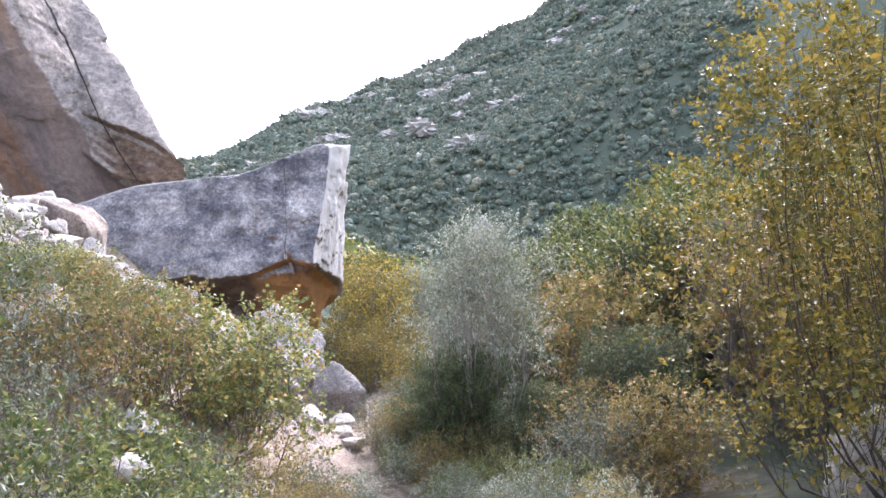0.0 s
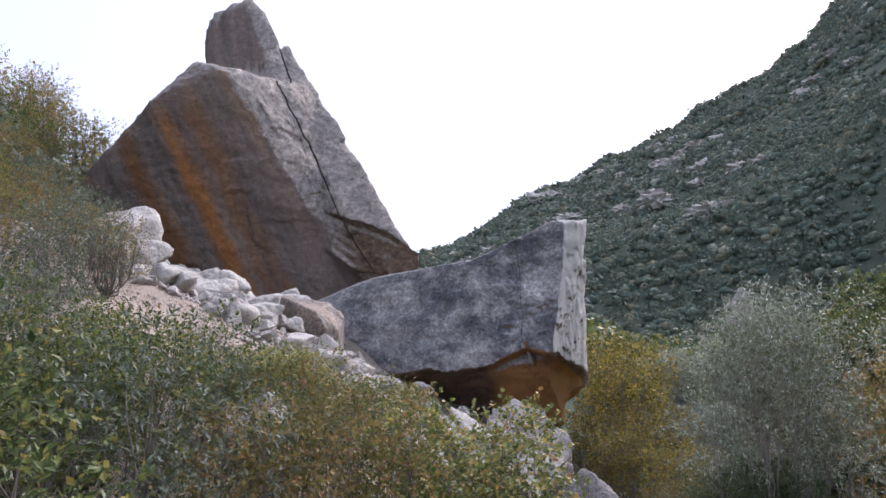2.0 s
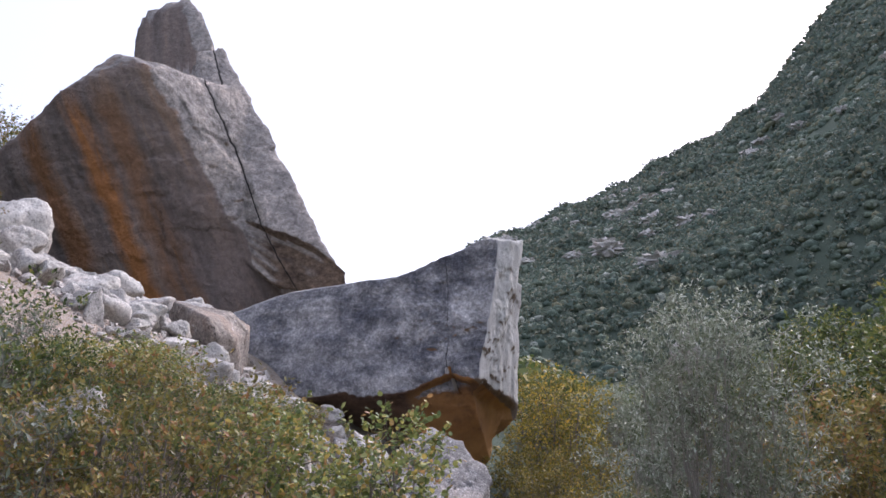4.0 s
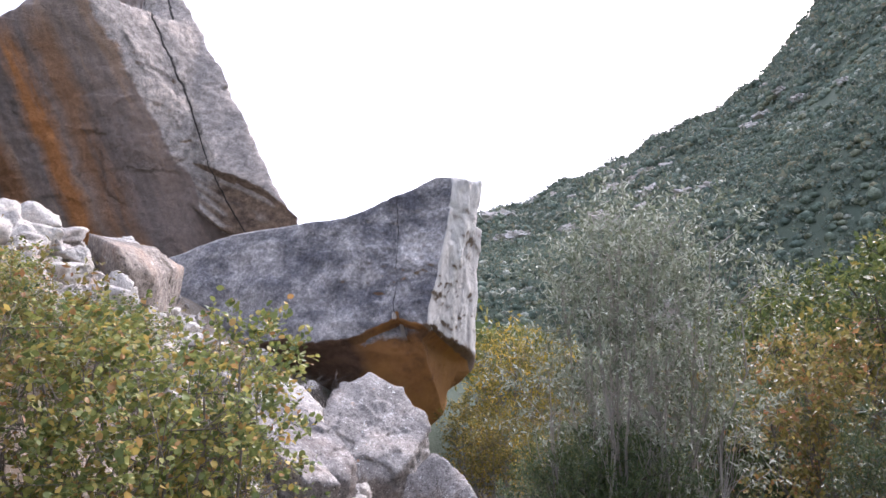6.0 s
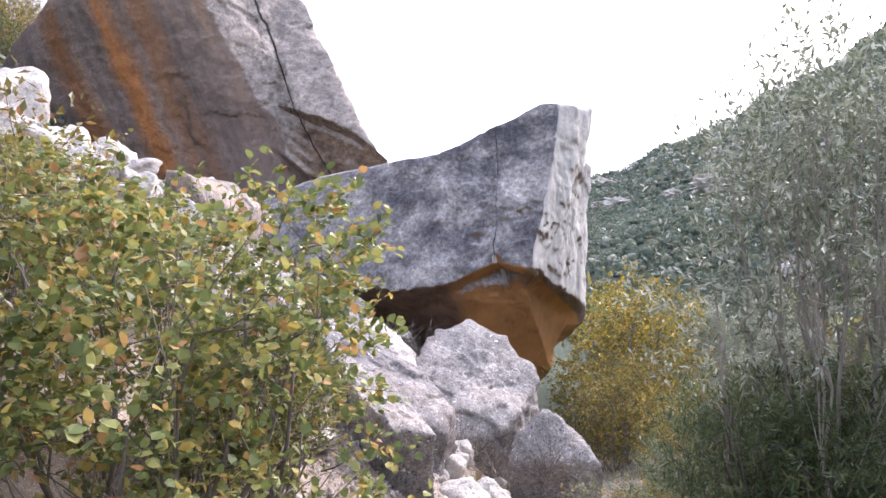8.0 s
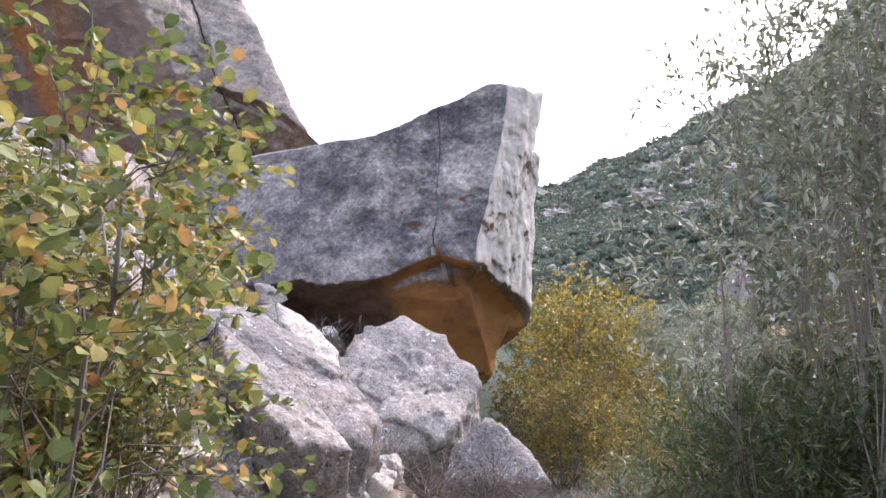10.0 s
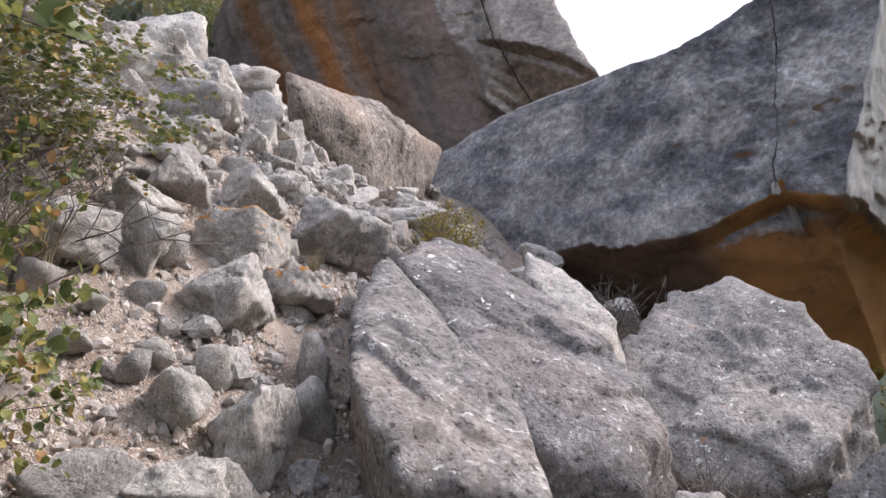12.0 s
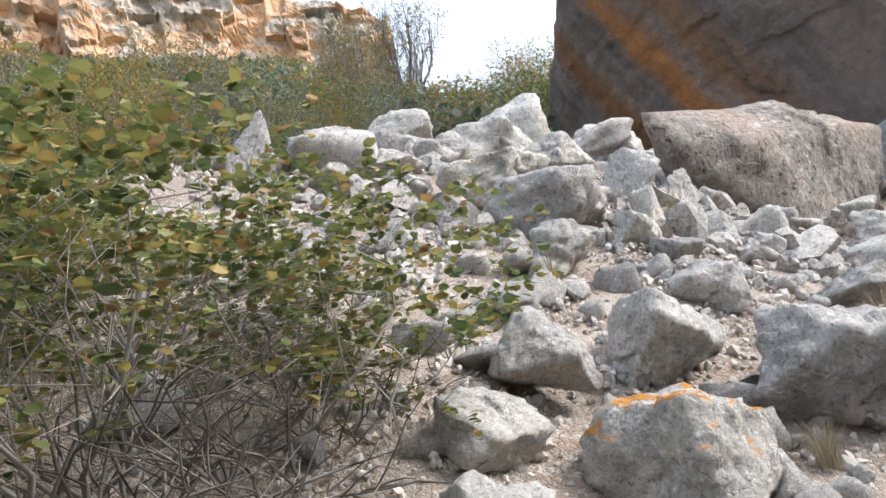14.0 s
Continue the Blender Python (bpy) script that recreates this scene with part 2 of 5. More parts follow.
def tower_stone():
    """Brown-grey overhanging face with rusty streaks along the dip, greyer weathered flank painted paler as the lit
    side.
    """
    m = Mat("rust_streaked_limestone", 0.9, 0.2)
    across, along = m.dot((0.945, 0.0, 0.325)), m.dot((0.325, 0.0, -0.945))
    xyz = m.node("ShaderNodeCombineXYZ")
    m.link(across, xyz.inputs[0])
    m.link(m.math("MULTIPLY", along, 0.13), xyz.inputs[1])
    st = m.node("ShaderNodeTexNoise", Scale=1.3, Detail=6.0, Roughness=0.62)
    m.link(xyz.outputs[0], st.inputs["Vector"])
    fine = m.noise(6, 8, 0.72)
    face = m.ramp(st.outputs[0], [(0.3, (0.135, 0.11, 0.102)), (0.46, (0.235, 0.188, 0.165)), (0.57, (0.30, 0.232, 0.195)), (0.66, (0.38, 0.26, 0.185)), (0.75, (0.33, 0.25, 0.2))])
    wander = m.math("MULTIPLY", m.math("SUBTRACT", m.noise(0.6, 5, 0.65), 0.5), 0.8)
    for at, wide, tone in ((-0.9, 0.25, (0.45, 0.2, 0.075)), (-2.2, 0.3, (0.32, 0.16, 0.08)), (-0.1, 0.3, (0.30, 0.17, 0.1))):
        off = m.math("ABSOLUTE", m.math("ADD", m.math("SUBTRACT", across, at), wander))
        band = m.ramp(m.math("DIVIDE", off, wide * 2), [(0.25, W), (0.75, K)])
        low = m.ramp(m.math("MULTIPLY", m.math("ADD", along, 4.0), 0.2), [(0.3, K), (0.5, W)])
        face = m.mix(m.math("MULTIPLY", m.math("MULTIPLY", band, low), m.ramp(st.outputs[0], [(0.35, K), (0.5, W)])), face, tone)
    # weathered grey for flank and top, lightened to carry the light they catch
    grey = m.ramp(m.noise(0.8, 7, 0.7), [(0.3, (0.26, 0.235, 0.22)), (0.44, (0.40, 0.36, 0.33)), (0.56, (0.50, 0.44, 0.395)), (0.7, (0.66, 0.57, 0.49))])
    flank = m.ramp(m.math("MULTIPLY", m.math("ADD", m.dot((0.913, 0.0, 0.409)), m.math("MULTIPLY", m.math("SUBTRACT", m.noise(0.9, 5, 0.7), 0.5), 0.7)), 0.25), [(0.332, K), (0.35, W)])
    base = m.mix(flank, face, grey)
    up = m.ramp(m.normal_z(), [(0.4, K), (0.65, W)])
    base = m.mix(up, base, grey)
    # brown ledge underside, its shade painted in as a darker tone
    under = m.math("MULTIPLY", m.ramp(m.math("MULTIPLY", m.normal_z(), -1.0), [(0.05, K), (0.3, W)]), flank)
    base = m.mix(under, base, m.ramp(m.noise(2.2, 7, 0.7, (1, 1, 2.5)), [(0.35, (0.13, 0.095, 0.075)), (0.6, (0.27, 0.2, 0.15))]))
    rugged = m.ramp(flank, [(0.0, (0.32,) * 3), (1.0, (0.8,) * 3)])
    base = m.mix(rugged, base, m.ramp(fine, [(0.34, (0.45,) * 3), (0.5, (0.95,) * 3), (0.66, (1.5,) * 3)]), "MULTIPLY")
    crisp = m.noise(9, 7, 0.75)
    base = m.mix(rugged, base, m.ramp(crisp, [(0.38, (0.6,) * 3), (0.44, (0.97,) * 3), (0.57, (1.0,) * 3), (0.63, (1.35, 1.33, 1.3))]), "MULTIPLY")
    # flank crack: near-black colour gives the shade down in the gap
    line = m.math("ABSOLUTE", m.math("ADD", m.math("SUBTRACT", m.dot((0.913, 0.0, 0.409)), 1.98), m.math("MULTIPLY", m.math("SUBTRACT", m.noise(1.4, 4), 0.5), 0.2)))
    split = m.math("MULTIPLY", m.ramp(line, [(0.008, W), (0.024, K)]), flank)
    base = m.mix(split, base, (0.04, 0.036, 0.034))
    m.colour(base)
    m.bump(m.math("MULTIPLY", split, -1.0), 0.8, 0.12)
    m.bump(m.noise(1.7, 9, 0.75), 0.8, 0.25)
    m.bump(fine, 0.8, 0.06)
    crack = m.voronoi(0.55, "DISTANCE_TO_EDGE", 0.35)
    m.bump(m.ramp(crack, [(0.0, K), (0.02, W)]), 0.2, 0.04)
    return m.m


PROW, TOWER = prow_stone(), tower_stone()


def cliff_stone():
    m = Mat("orange_cliff_limestone", 0.9, 0.2)
    band = m.noise(0.09, 7, 0.65, (1, 1, 2.2))
    base = m.ramp(band, [(0.34, (0.3, 0.26, 0.22)), (0.46, (0.5, 0.44, 0.375)), (0.54, (0.55, 0.32, 0.165)), (0.66, (0.5, 0.43, 0.37))])
    drip = m.noise(0.35, 6, 0.7, (1, 1, 0.2))
    base = m.mix(0.8, base, m.ramp(drip, [(0.3, (0.5,) * 3), (0.6, (1.15,) * 3)]), "MULTIPLY")
    m.colour(base)
    m.bump(m.noise(0.5, 8, 0.7), 0.6, 0.5)
    return m.m


CLIFF = cliff_stone()


def earth():
    """Limestone gravel and reddish earth near the path, leaf litter and scrub soil beyond."""
    m = Mat("stony_earth", 0.95, 0.1)
    grit = m.voronoi(26, warp=0.1)
    cell = m.node("ShaderNodeTexVoronoi", Scale=26.0, Randomness=1.0)
    m.link(m.co, cell.inputs["Vector"])
    tone = m.ramp(cell.outputs[1], [(0.0, (0.40, 0.36, 0.32)), (0.5, (0.57, 0.52, 0.465)), (1.0, (0.70, 0.66, 0.61))])
    soil = m.ramp(m.noise(3, 6, 0.7), [(0.35, (0.32, 0.24, 0.18)), (0.65, (0.50, 0.41, 0.335))])
    base = m.mix(m.ramp(grit, [(0.3, K), (0.5, W)]), tone, soil)
    litter = m.ramp(m.noise(5, 7, 0.7), [(0.32, (0.1, 0.08, 0.055)), (0.5, (0.2, 0.165, 0.12)), (0.68, (0.36, 0.32, 0.26))])
    floor = m.math("ADD", m.dot((0.12, 0.0, 0.0)), m.math("MULTIPLY", m.noise(0.8, 5, 0.65), 0.3))
    base = m.mix(m.ramp(m.math("ADD", floor, 0.5), [(0.44, K), (0.54, W)]), base, litter)
    scrub = m.ramp(m.noise(0.09, 6, 0.7), [(0.3, (0.07, 0.092, 0.07)), (0.6, (0.1, 0.122, 0.088)), (0.8, (0.15, 0.158, 0.12))])
    near = m.node("ShaderNodeVectorMath")
    near.operation = "LENGTH"
    off = m.node("ShaderNodeVectorMath")
    off.operation = "SUBTRACT"
    off.inputs[1].default_value = (-4.5, 11.0, 1.0)
    m.link(m.co, off.inputs[0])
    m.link(off.outputs[0], near.inputs[0])
    ring = m.math("ADD", m.math("MULTIPLY", near.outputs["Value"], 0.05), m.math("MULTIPLY", m.noise(0.4, 4), 0.3))
    base = m.mix(m.ramp(ring, [(0.48, K), (0.62, W)]), base, scrub)
    m.colour(base)
    m.bump(grit, 0.8, 0.02)
    m.bump(m.noise(8, 6, 0.7), 0.6, 0.05)
    return m.m


EARTH = earth()


def leafy(name, stops, gloss=0.45, through_light=0.36):
    """Leaf material: each leaf takes its own tint along the stops."""
    m = Mat(name, gloss, 0.35)
    tint = m.ramp(m.island(), stops)
    tint = m.mix(1.0, tint, m.ramp(m.per_object(), [(0, (0.8, 0.8, 0.8)), (1, (1.15, 1.15, 1.1))]), "MULTIPLY")
    m.colour(tint)
    tr = m.node("ShaderNodeBsdfTranslucent")
    m.link(tint, tr.inputs[0])
    mx = m.node("ShaderNodeMixShader")
    mx.inputs[0].default_value = through_light
    m.link(m.b.outputs[0], mx.inputs[1])
    m.link(tr.outputs[0], mx.inputs[2])
    m.link(mx.outputs[0], m.t.nodes["Material Output"].inputs[0])
    return m.m


CAROB_LEAF = leafy("carob_leaf", [(0, (0.105, 0.145, 0.055)), (0.45, (0.205, 0.235, 0.075)), (0.75, (0.335, 0.33, 0.108)), (0.9, (0.5, 0.375, 0.11)), (1, (0.39, 0.215, 0.1))])
OLIVE_LEAF = leafy("olive_leaf", [(0, (0.075, 0.095, 0.055)), (0.5, (0.135, 0.165, 0.11)), (0.88, (0.23, 0.26, 0.19)), (1, (0.38, 0.41, 0.36))])
OLIVE_TREE_LEAF = leafy("silvery_olive_leaf", [(0, (0.12, 0.145, 0.088)), (0.5, (0.24, 0.27, 0.19)), (0.85, (0.39, 0.42, 0.34)), (1, (0.6, 0.63, 0.56))])
MASTIC_LEAF = leafy("mastic_leaf", [(0, (0.058, 0.087, 0.032)), (0.5, (0.123, 0.160, 0.051)), (0.85, (0.217, 0.239, 0.072)), (1, (0.377, 0.290, 0.072))])
RUSSET_LEAF = leafy("russet_leaf", [(0, (0.131, 0.116, 0.043)), (0.4, (0.232, 0.210, 0.065)), (0.75, (0.348, 0.275, 0.080)), (1, (0.377, 0.174, 0.087))])
YELLOW_LEAF = leafy("yellowing_leaf", [(0, (0.1, 0.105, 0.03)), (0.5, (0.225, 0.2, 0.045)), (0.85, (0.4, 0.3, 0.05)), (1, (0.54, 0.34, 0.06))])
DARK_LEAF = leafy("juniper_needle", [(0, (0.045, 0.07, 0.036)), (0.6, (0.09, 0.13, 0.056)), (1, (0.18, 0.2, 0.08))])
SILVER_LEAF = leafy("silvery_leaf", [(0, (0.145, 0.174, 0.109)), (0.5, (0.290, 0.319, 0.232)), (1, (0.551, 0.580, 0.478))])
# far leaves: distance haze painted in as bluish green
HAZY_LEAF = leafy("hazed_hillside_scrub", [(0, (0.095, 0.132, 0.112)), (0.5, (0.13, 0.168, 0.135)), (0.8, (0.175, 0.195, 0.15)), (0.92, (0.22, 0.21, 0.14)), (1, (0.3, 0.325, 0.28))], 0.8, 0.25)
DRY = leafy("dry_grass", [(0, (0.26, 0.21, 0.13)), (1, (0.45, 0.38, 0.25))], 0.8, 0.2)


def bark(name, a, b):
    m = Mat(name, 0.9, 0.2)
    n = m.noise(14, 6, 0.7, (1, 1, 0.25))
    m.colour(m.ramp(n, [(0.3, a), (0.7, b)]))
    m.bump(n, 0.6, 0.01)
    return m.m


GREY_BARK = bark("grey_bark", (0.10, 0.085, 0.075), (0.27, 0.24, 0.21))
PALE_BARK = bark("pale_grey_bark", (0.2, 0.18, 0.16), (0.42, 0.38, 0.34))
DARK_BARK = bark("dark_bark", (0.05, 0.04, 0.035), (0.15, 0.12, 0.10))


# ------------------------------------------------------------------ helpers
def mesh_of(name, verts, faces, material, smooth=False):
    me = bpy.data.meshes.new(name)
    me.from_pydata(verts, [], faces)
    me.materials.append(material)
    if smooth:
        me.polygons.foreach_set("use_smooth", [True] * len(me.polygons))
    me.update()
    return me


def part(name, me, parent, label=""):
    ob = new(name, me)
    ob.parent = parent
    return tagged(ob, label)


def ease(a, b, v):
    t = np.clip((v - a) / (b - a), 0, 1)
    return t * t * (3 - 2 * t)


# ------------------------------------------------------------------ the ground
FLOOR_Y = (-40, -5, 0, 2.2, 4.5, 6, 7.5, 10, 14, 20, 30, 60, 120, 400)
FLOOR_Z = (3, 0.1, 0, 0.25, -0.3, -0.8, -1.0, -1.2, -1.35, -1.2, -0.6, 1.5, 4, 8)
TOE_Y = (-20, 0, 6, 9, 11, 13, 16, 20, 30)
TOE_X = (2.8, 2.8, 2.7, 1.8, 1.5, 1.7, 3.0, 3.4, 4.0)
# skyline of the far hill: bearing from +y towards -x, and elevation, in degrees
RIDGE_AZ = (-180, -90, -60, -35, -17.1, -12.5, -9.7, -5.4, -1, 4.5, 8.2, 10.6, 14.4, 17.8, 24, 35, 60, 90, 180)
RIDGE_EL = (12, 16, 26, 36, 28.9, 24.6, 21.8, 19.7, 17.7, 15.7, 14.1, 13.4, 11.7, 9.8, 7.5, 6, 5, 5, 12)


def height(x, y):
    """Ground height: stream bed, talus and hillside on one side, the far hill on the other."""
    x, y = np.asarray(x, float), np.asarray(y, float)
    s = np.maximum(-x - np.interp(y, TOE_Y, TOE_X), 0)
    far = 1 - ease(16, 55, y)
    talus = 0.72 * np.minimum(s, 5.3) + 0.42 * np.clip(s - 5.3, 0, 7) + np.clip(s - 12.3, 0, 85) * (0.1 + 0.5 * far)
    talus = talus * (1 - 0.5 * ease(20, 60, y))
    near = np.interp(y, FLOOR_Y, FLOOR_Z) + talus + 0.16 * np.clip(x - 1.8, 0, 20)
    r, a = np.hypot(x, y), np.degrees(np.arctan2(-x, y))
    top = 310 * np.tan(np.radians(np.interp(a, RIDGE_AZ, RIDGE_EL)))
    hill = top * np.clip((r - 55) / 255, 0, 1) ** 0.92 + 0.02 * np.clip(r - 310, 0, None)
    return np.maximum(near, hill - 8 * (1 - ease(55, 95, r)))


def lump(x, y, z=0.0):
    return noise.fractal((x * 1.3, y * 1.3, z), 0.8, 2.1, 5)


def ground():
    n = 230
    u = np.linspace(-1, 1, n)
    gx, gy = -4 + 7.0 * np.sinh(u * 5.2), 11 + 7.0 * np.sinh(u * 5.2)
    X, Y = np.meshgrid(gx, gy)
    Z = height(X, Y)
    verts = []
    for x, y, z in zip(X.ravel(), Y.ravel(), Z.ravel()):
        d = math.hypot(x + 4, y - 11)
        k = 0.09 if d < 40 else min(6.0, 0.09 + (d - 40) * 0.03)
        f = 1.0 if d < 40 else 0.03
        verts.append((x, y, z + k * lump(x * f, y * f)))
    i = np.arange(n * n).reshape(n, n)
    faces = np.stack([i[:-1, :-1], i[:-1, 1:], i[1:, 1:], i[1:, :-1]], -1).reshape(-1, 4).tolist()
    ob = new("ground", mesh_of("ground", verts, faces, EARTH, True))
    return tagged(ob, "stony reddish earth and limestone gravel slope", "ground", kind="structure")


ground()


# ------------------------------------------------------------------ boulders
def sphere(sub):
    bm = bmesh.new()
    bmesh.ops.create_icosphere(bm, subdivisions=sub, radius=1.0)
    v = np.array([p.co[:] for p in bm.verts])
    f = [[q.index for q in t.verts] for t in bm.faces]
    bm.free()
    return v / np.linalg.norm(v, axis=1)[:, None], f


def planes(corners):
    bm = bmesh.new()
    for c in corners:
        bm.verts.new(c)
    bmesh.ops.convex_hull(bm, input=bm.verts[:])
    bm.normal_update()
    out = [(f.normal[:], f.normal.dot(f.verts[0].co)) for f in bm.faces if f.calc_area() > 1e-6]
    bm.free()
    kept = []
    for n, d in out:
        if all(Vector(n).dot(Vector(m)) < 0.9985 for m, _ in kept):
            kept.append((n, d))
    return np.array([k[0] for k in kept]), np.array([k[1] for k in kept])


def boulder_mesh(name, blocks, material, sub=5, sharp=22.0, rough=0.05, grain=1.0, seed=0, centre=None, grow=1.0, chips=0.5, cracks=()):
    """A boulder broken along flat faces: one or more blocks, each given by its corners, that share a centre; worn edges, ledges and pits."""
    allc = np.array([c for b in blocks for c in b], float)
    centre = np.array(centre if centre is not None else allc.mean(0))
    u, faces = sphere(sub)
    r = np.zeros(len(u))
    for b in blocks:
        n, d = planes([tuple((np.array(c) - centre) * grow) for c in b])
        d = np.maximum(d, 0.02)
        dot = u @ n.T
        inv = np.clip(dot, 0, None) / d
        r = np.maximum(r, 1.0 / (inv ** sharp).sum(1) ** (1 / sharp))
    p = u * r[:, None]
    size = float(np.median(r))
    off = Vector((seed * 7.3, seed * 3.1, seed * 5.7))
    out = []
    for q, w in zip(p, u):
        v = Vector(q) * grain + off
        a = noise.fractal(v * 0.8, 0.9, 2.1, 5)
        c = abs(noise.noise(Vector((v.x * 1.1 + v.z * 0.5, v.y * 1.1, v.z * 1.7)))) - 0.22
        e = noise.noise(v * 4.5) + 0.7 * noise.noise(v * 9.0)
        chip = noise.cell(v * 1.9 + Vector((a, a, a)) * 0.35) - 0.5
        move = rough * (0.8 * a + 0.6 * c + 0.3 * e + chips * chip)
        for ((nx, ny, nz), at, wide, deep) in cracks:
            far = abs(q[0] * nx + q[1] * ny + q[2] * nz - at + 0.22 * noise.noise(v * 0.9) + 0.05 * noise.noise(v * 5))
            if far < wide:
                move -= deep * (1 - far / wide)
        out.append(tuple(q + w * move))
    me = mesh_of(name, out, faces, material, True)
    return me, Vector(centre), size


def boulder(name, blocks, material, label, centre=None, group="", **kw):
    me, c, _ = boulder_mesh(name, blocks, material, centre=centre, **kw)
    ob = new(name, me)
    ob.location = c
    return tagged(ob, label, "boulder", group)


FALLEN = "fallen limestone boulders"


def prow_lip(x, y):
    """Height of the broken lower edge of the prow, over the hollow."""
    z = np.interp(x, (-9.5, -8.0, -7.2, -6.35, -5.6, -4.72, -3.95, -3.35, -2.4), (1.75, 1.73, 1.56, 1.73, 1.59, 1.77, 2.14, 1.98, 1.95))
    return float(z - 0.2 * max(0.0, y - 17.95) * ease(-3.6, -3.2, x))


def prow():
    body = [(-9.5, 18.1, 3.5), (-7.8, 18.2, 4.05), (-5.3, 18.3, 4.3), (-3.02, 18.35, 4.4), (-9.3, 17.75, 1.65), (-6.0, 17.7, 1.45), (-3.35, 17.78, 1.9),
            (-9.6, 20.5, 3.3), (-2.82, 20.2, 4.3), (-2.95, 20.3, 1.35), (-3.35, 19.35, 0.4), (-4.6, 19.4, 0.0), (-5.6, 20.0, -1.2), (-6.0, 19.2, -0.4), (-9.0, 19.5, 0.4), (-9.2, 21.0, 0.5)]
    crest = [(-5.6, 18.2, 4.15), (-4.25, 18.35, 4.65), (-3.35, 18.4, 5.05), (-2.98, 18.42, 4.95), (-2.62, 19.5, 5.25), (-3.7, 20.0, 5.0), (-5.2, 20.0, 4.2),
             (-4.6, 18.3, 2.6), (-3.4, 18.3, 2.6), (-3.1, 19.8, 2.4), (-4.8, 20.0, 2.4), (-3.15, 18.5, 2.6)]
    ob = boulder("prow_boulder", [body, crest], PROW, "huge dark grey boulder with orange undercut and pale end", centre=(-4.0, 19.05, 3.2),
                 sub=7, sharp=90, rough=0.07, grain=0.9, seed=3, chips=0.12, grow=1.012)
    c = ob.location
    for v in ob.data.vertices:
        x, y, z = v.co.x + c.x, v.co.y + c.y, v.co.z + c.z
        n = noise.noise((x * 1.6, y * 1.6, z)) + 0.5 * noise.noise((x * 5, y * 5, z * 5))
        drop = prow_lip(x, y) + 0.07 * n - z
        if drop > 0 and y < 20.2:
            back = 0.3 * float(ease(0.0, 0.06, drop)) + drop * (0.1 + 0.75 * float(ease(-4.4, -5.6, x)))
            v.co.y += back * float(ease(20.2, 19.6, y))
            v.co.x -= 0.3 * float(ease(0.0, 0.25, drop)) * float(ease(-3.6, -3.2, x))
        cleft = abs(x + 3.93 + 0.25 * (z - 2.0) + 0.05 * n)
        if cleft < 0.08 and 1.7 < z < 2.32 and y < 18.6:
            v.co.y += 0.14 * (1 - cleft / 0.08) * float(ease(2.32, 2.1, z))
        flute = noise.noise((y * 2.2, z * 0.4, 7.0)) + 0.35 * noise.noise((y * 6.0, z * 4.0, 3.0))
        if x > -3.45 and z > 1.6 and y > 18.1:
            v.co.x += 0.06 * flute
        if z > 1.5:
            v.co.y += 0.07 * noise.noise((x * 1.1, z * 1.9, 5.0)) + 0.045 * abs(noise.noise((x * 3.2, z * 4.5, 2.0))) + 0.02 * noise.noise((x * 9, z * 11, 2.0))
    return ob


def tower():
    main = [(-11.93, 17.43, 10.07), (-11.35, 18.04, 8.73), (-10.24, 19.10, 6.52), (-9.78, 19.55, 5.27), (-10.41, 19.57, 3.87),
            (-13.3, 17.9, 10.7), (-13.4, 17.0, 9.65), (-14.1, 16.75, 8.98), (-15.85, 17.15, 8.05), (-16.75, 17.3, 7.4),
            (-16.4, 17.8, 4.6), (-14.6, 18.0, 4.4), (-11.8, 19.05, 3.2), (-10.6, 19.75, 2.0),
            (-10.85, 20.3, 10.3), (-10.1, 20.9, 8.8), (-9.3, 21.2, 6.8), (-8.6, 21.2, 5.3), (-8.8, 21.0, 3.8), (-9.0, 23.0, 2.5),
            (-14.2, 23.0, 10.3), (-17.0, 22.0, 7.0), (-16.5, 23.0, 3.0), (-13.3, 20.5, 11.4)]
    shoulder = [(-11.95, 20.80, 12.18), (-10.8, 20.60, 10.29), (-9.85, 20.30, 8.61), (-8.0, 20.00, 5.63), (-7.3, 19.80, 4.82), (-7.4, 19.9, 4.3), (-12.4, 20.3, 11.9),
                (-9.35, 19.55, 6.3), (-8.8, 19.3, 5.5), (-9.1, 19.4, 4.4), (-13.0, 21.5, 8.0), (-11.0, 22.0, 6.0)]
    cap = [(-15.36, 20.90, 12.82), (-15.32, 20.90, 13.45), (-15.10, 20.90, 13.96), (-13.9, 21.40, 14.75), (-12.95, 21.00, 13.66), (-12.4, 20.90, 12.5), (-12.2, 19.8, 7.0), (-13.4, 23.0, 12.0), (-14.2, 19.9, 10.0), (-12.0, 22.5, 7.0), (-13.2, 19.6, 6.0)]
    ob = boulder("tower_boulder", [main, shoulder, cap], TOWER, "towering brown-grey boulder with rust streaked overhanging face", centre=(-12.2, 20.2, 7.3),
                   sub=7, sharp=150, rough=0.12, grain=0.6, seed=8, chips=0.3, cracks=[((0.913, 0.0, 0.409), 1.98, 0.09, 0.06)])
    c = ob.location
    for v in ob.data.vertices:
        x, y, z = v.co.x + c.x, v.co.y + c.y, v.co.z + c.z
        n = noise.noise((x * 1.4, y * 1.4, z * 1.4)) + 0.5 * noise.noise((x * 5, y * 5, z * 5))
        if x > -9.6 and y < 21.2:
            drop = 5.85 - 0.62 * max(0.0, x + 8.75) + 0.1 * n - z
            if drop > 0:
                v.co.y += (0.3 * float(ease(0, 0.15, drop)) + 0.25 * drop) * float(ease(-9.5, -9.1, x)) * float(ease(21.2, 20.6, y))
        v.co.y += 0.04 * n
    return ob


prow()
tower()

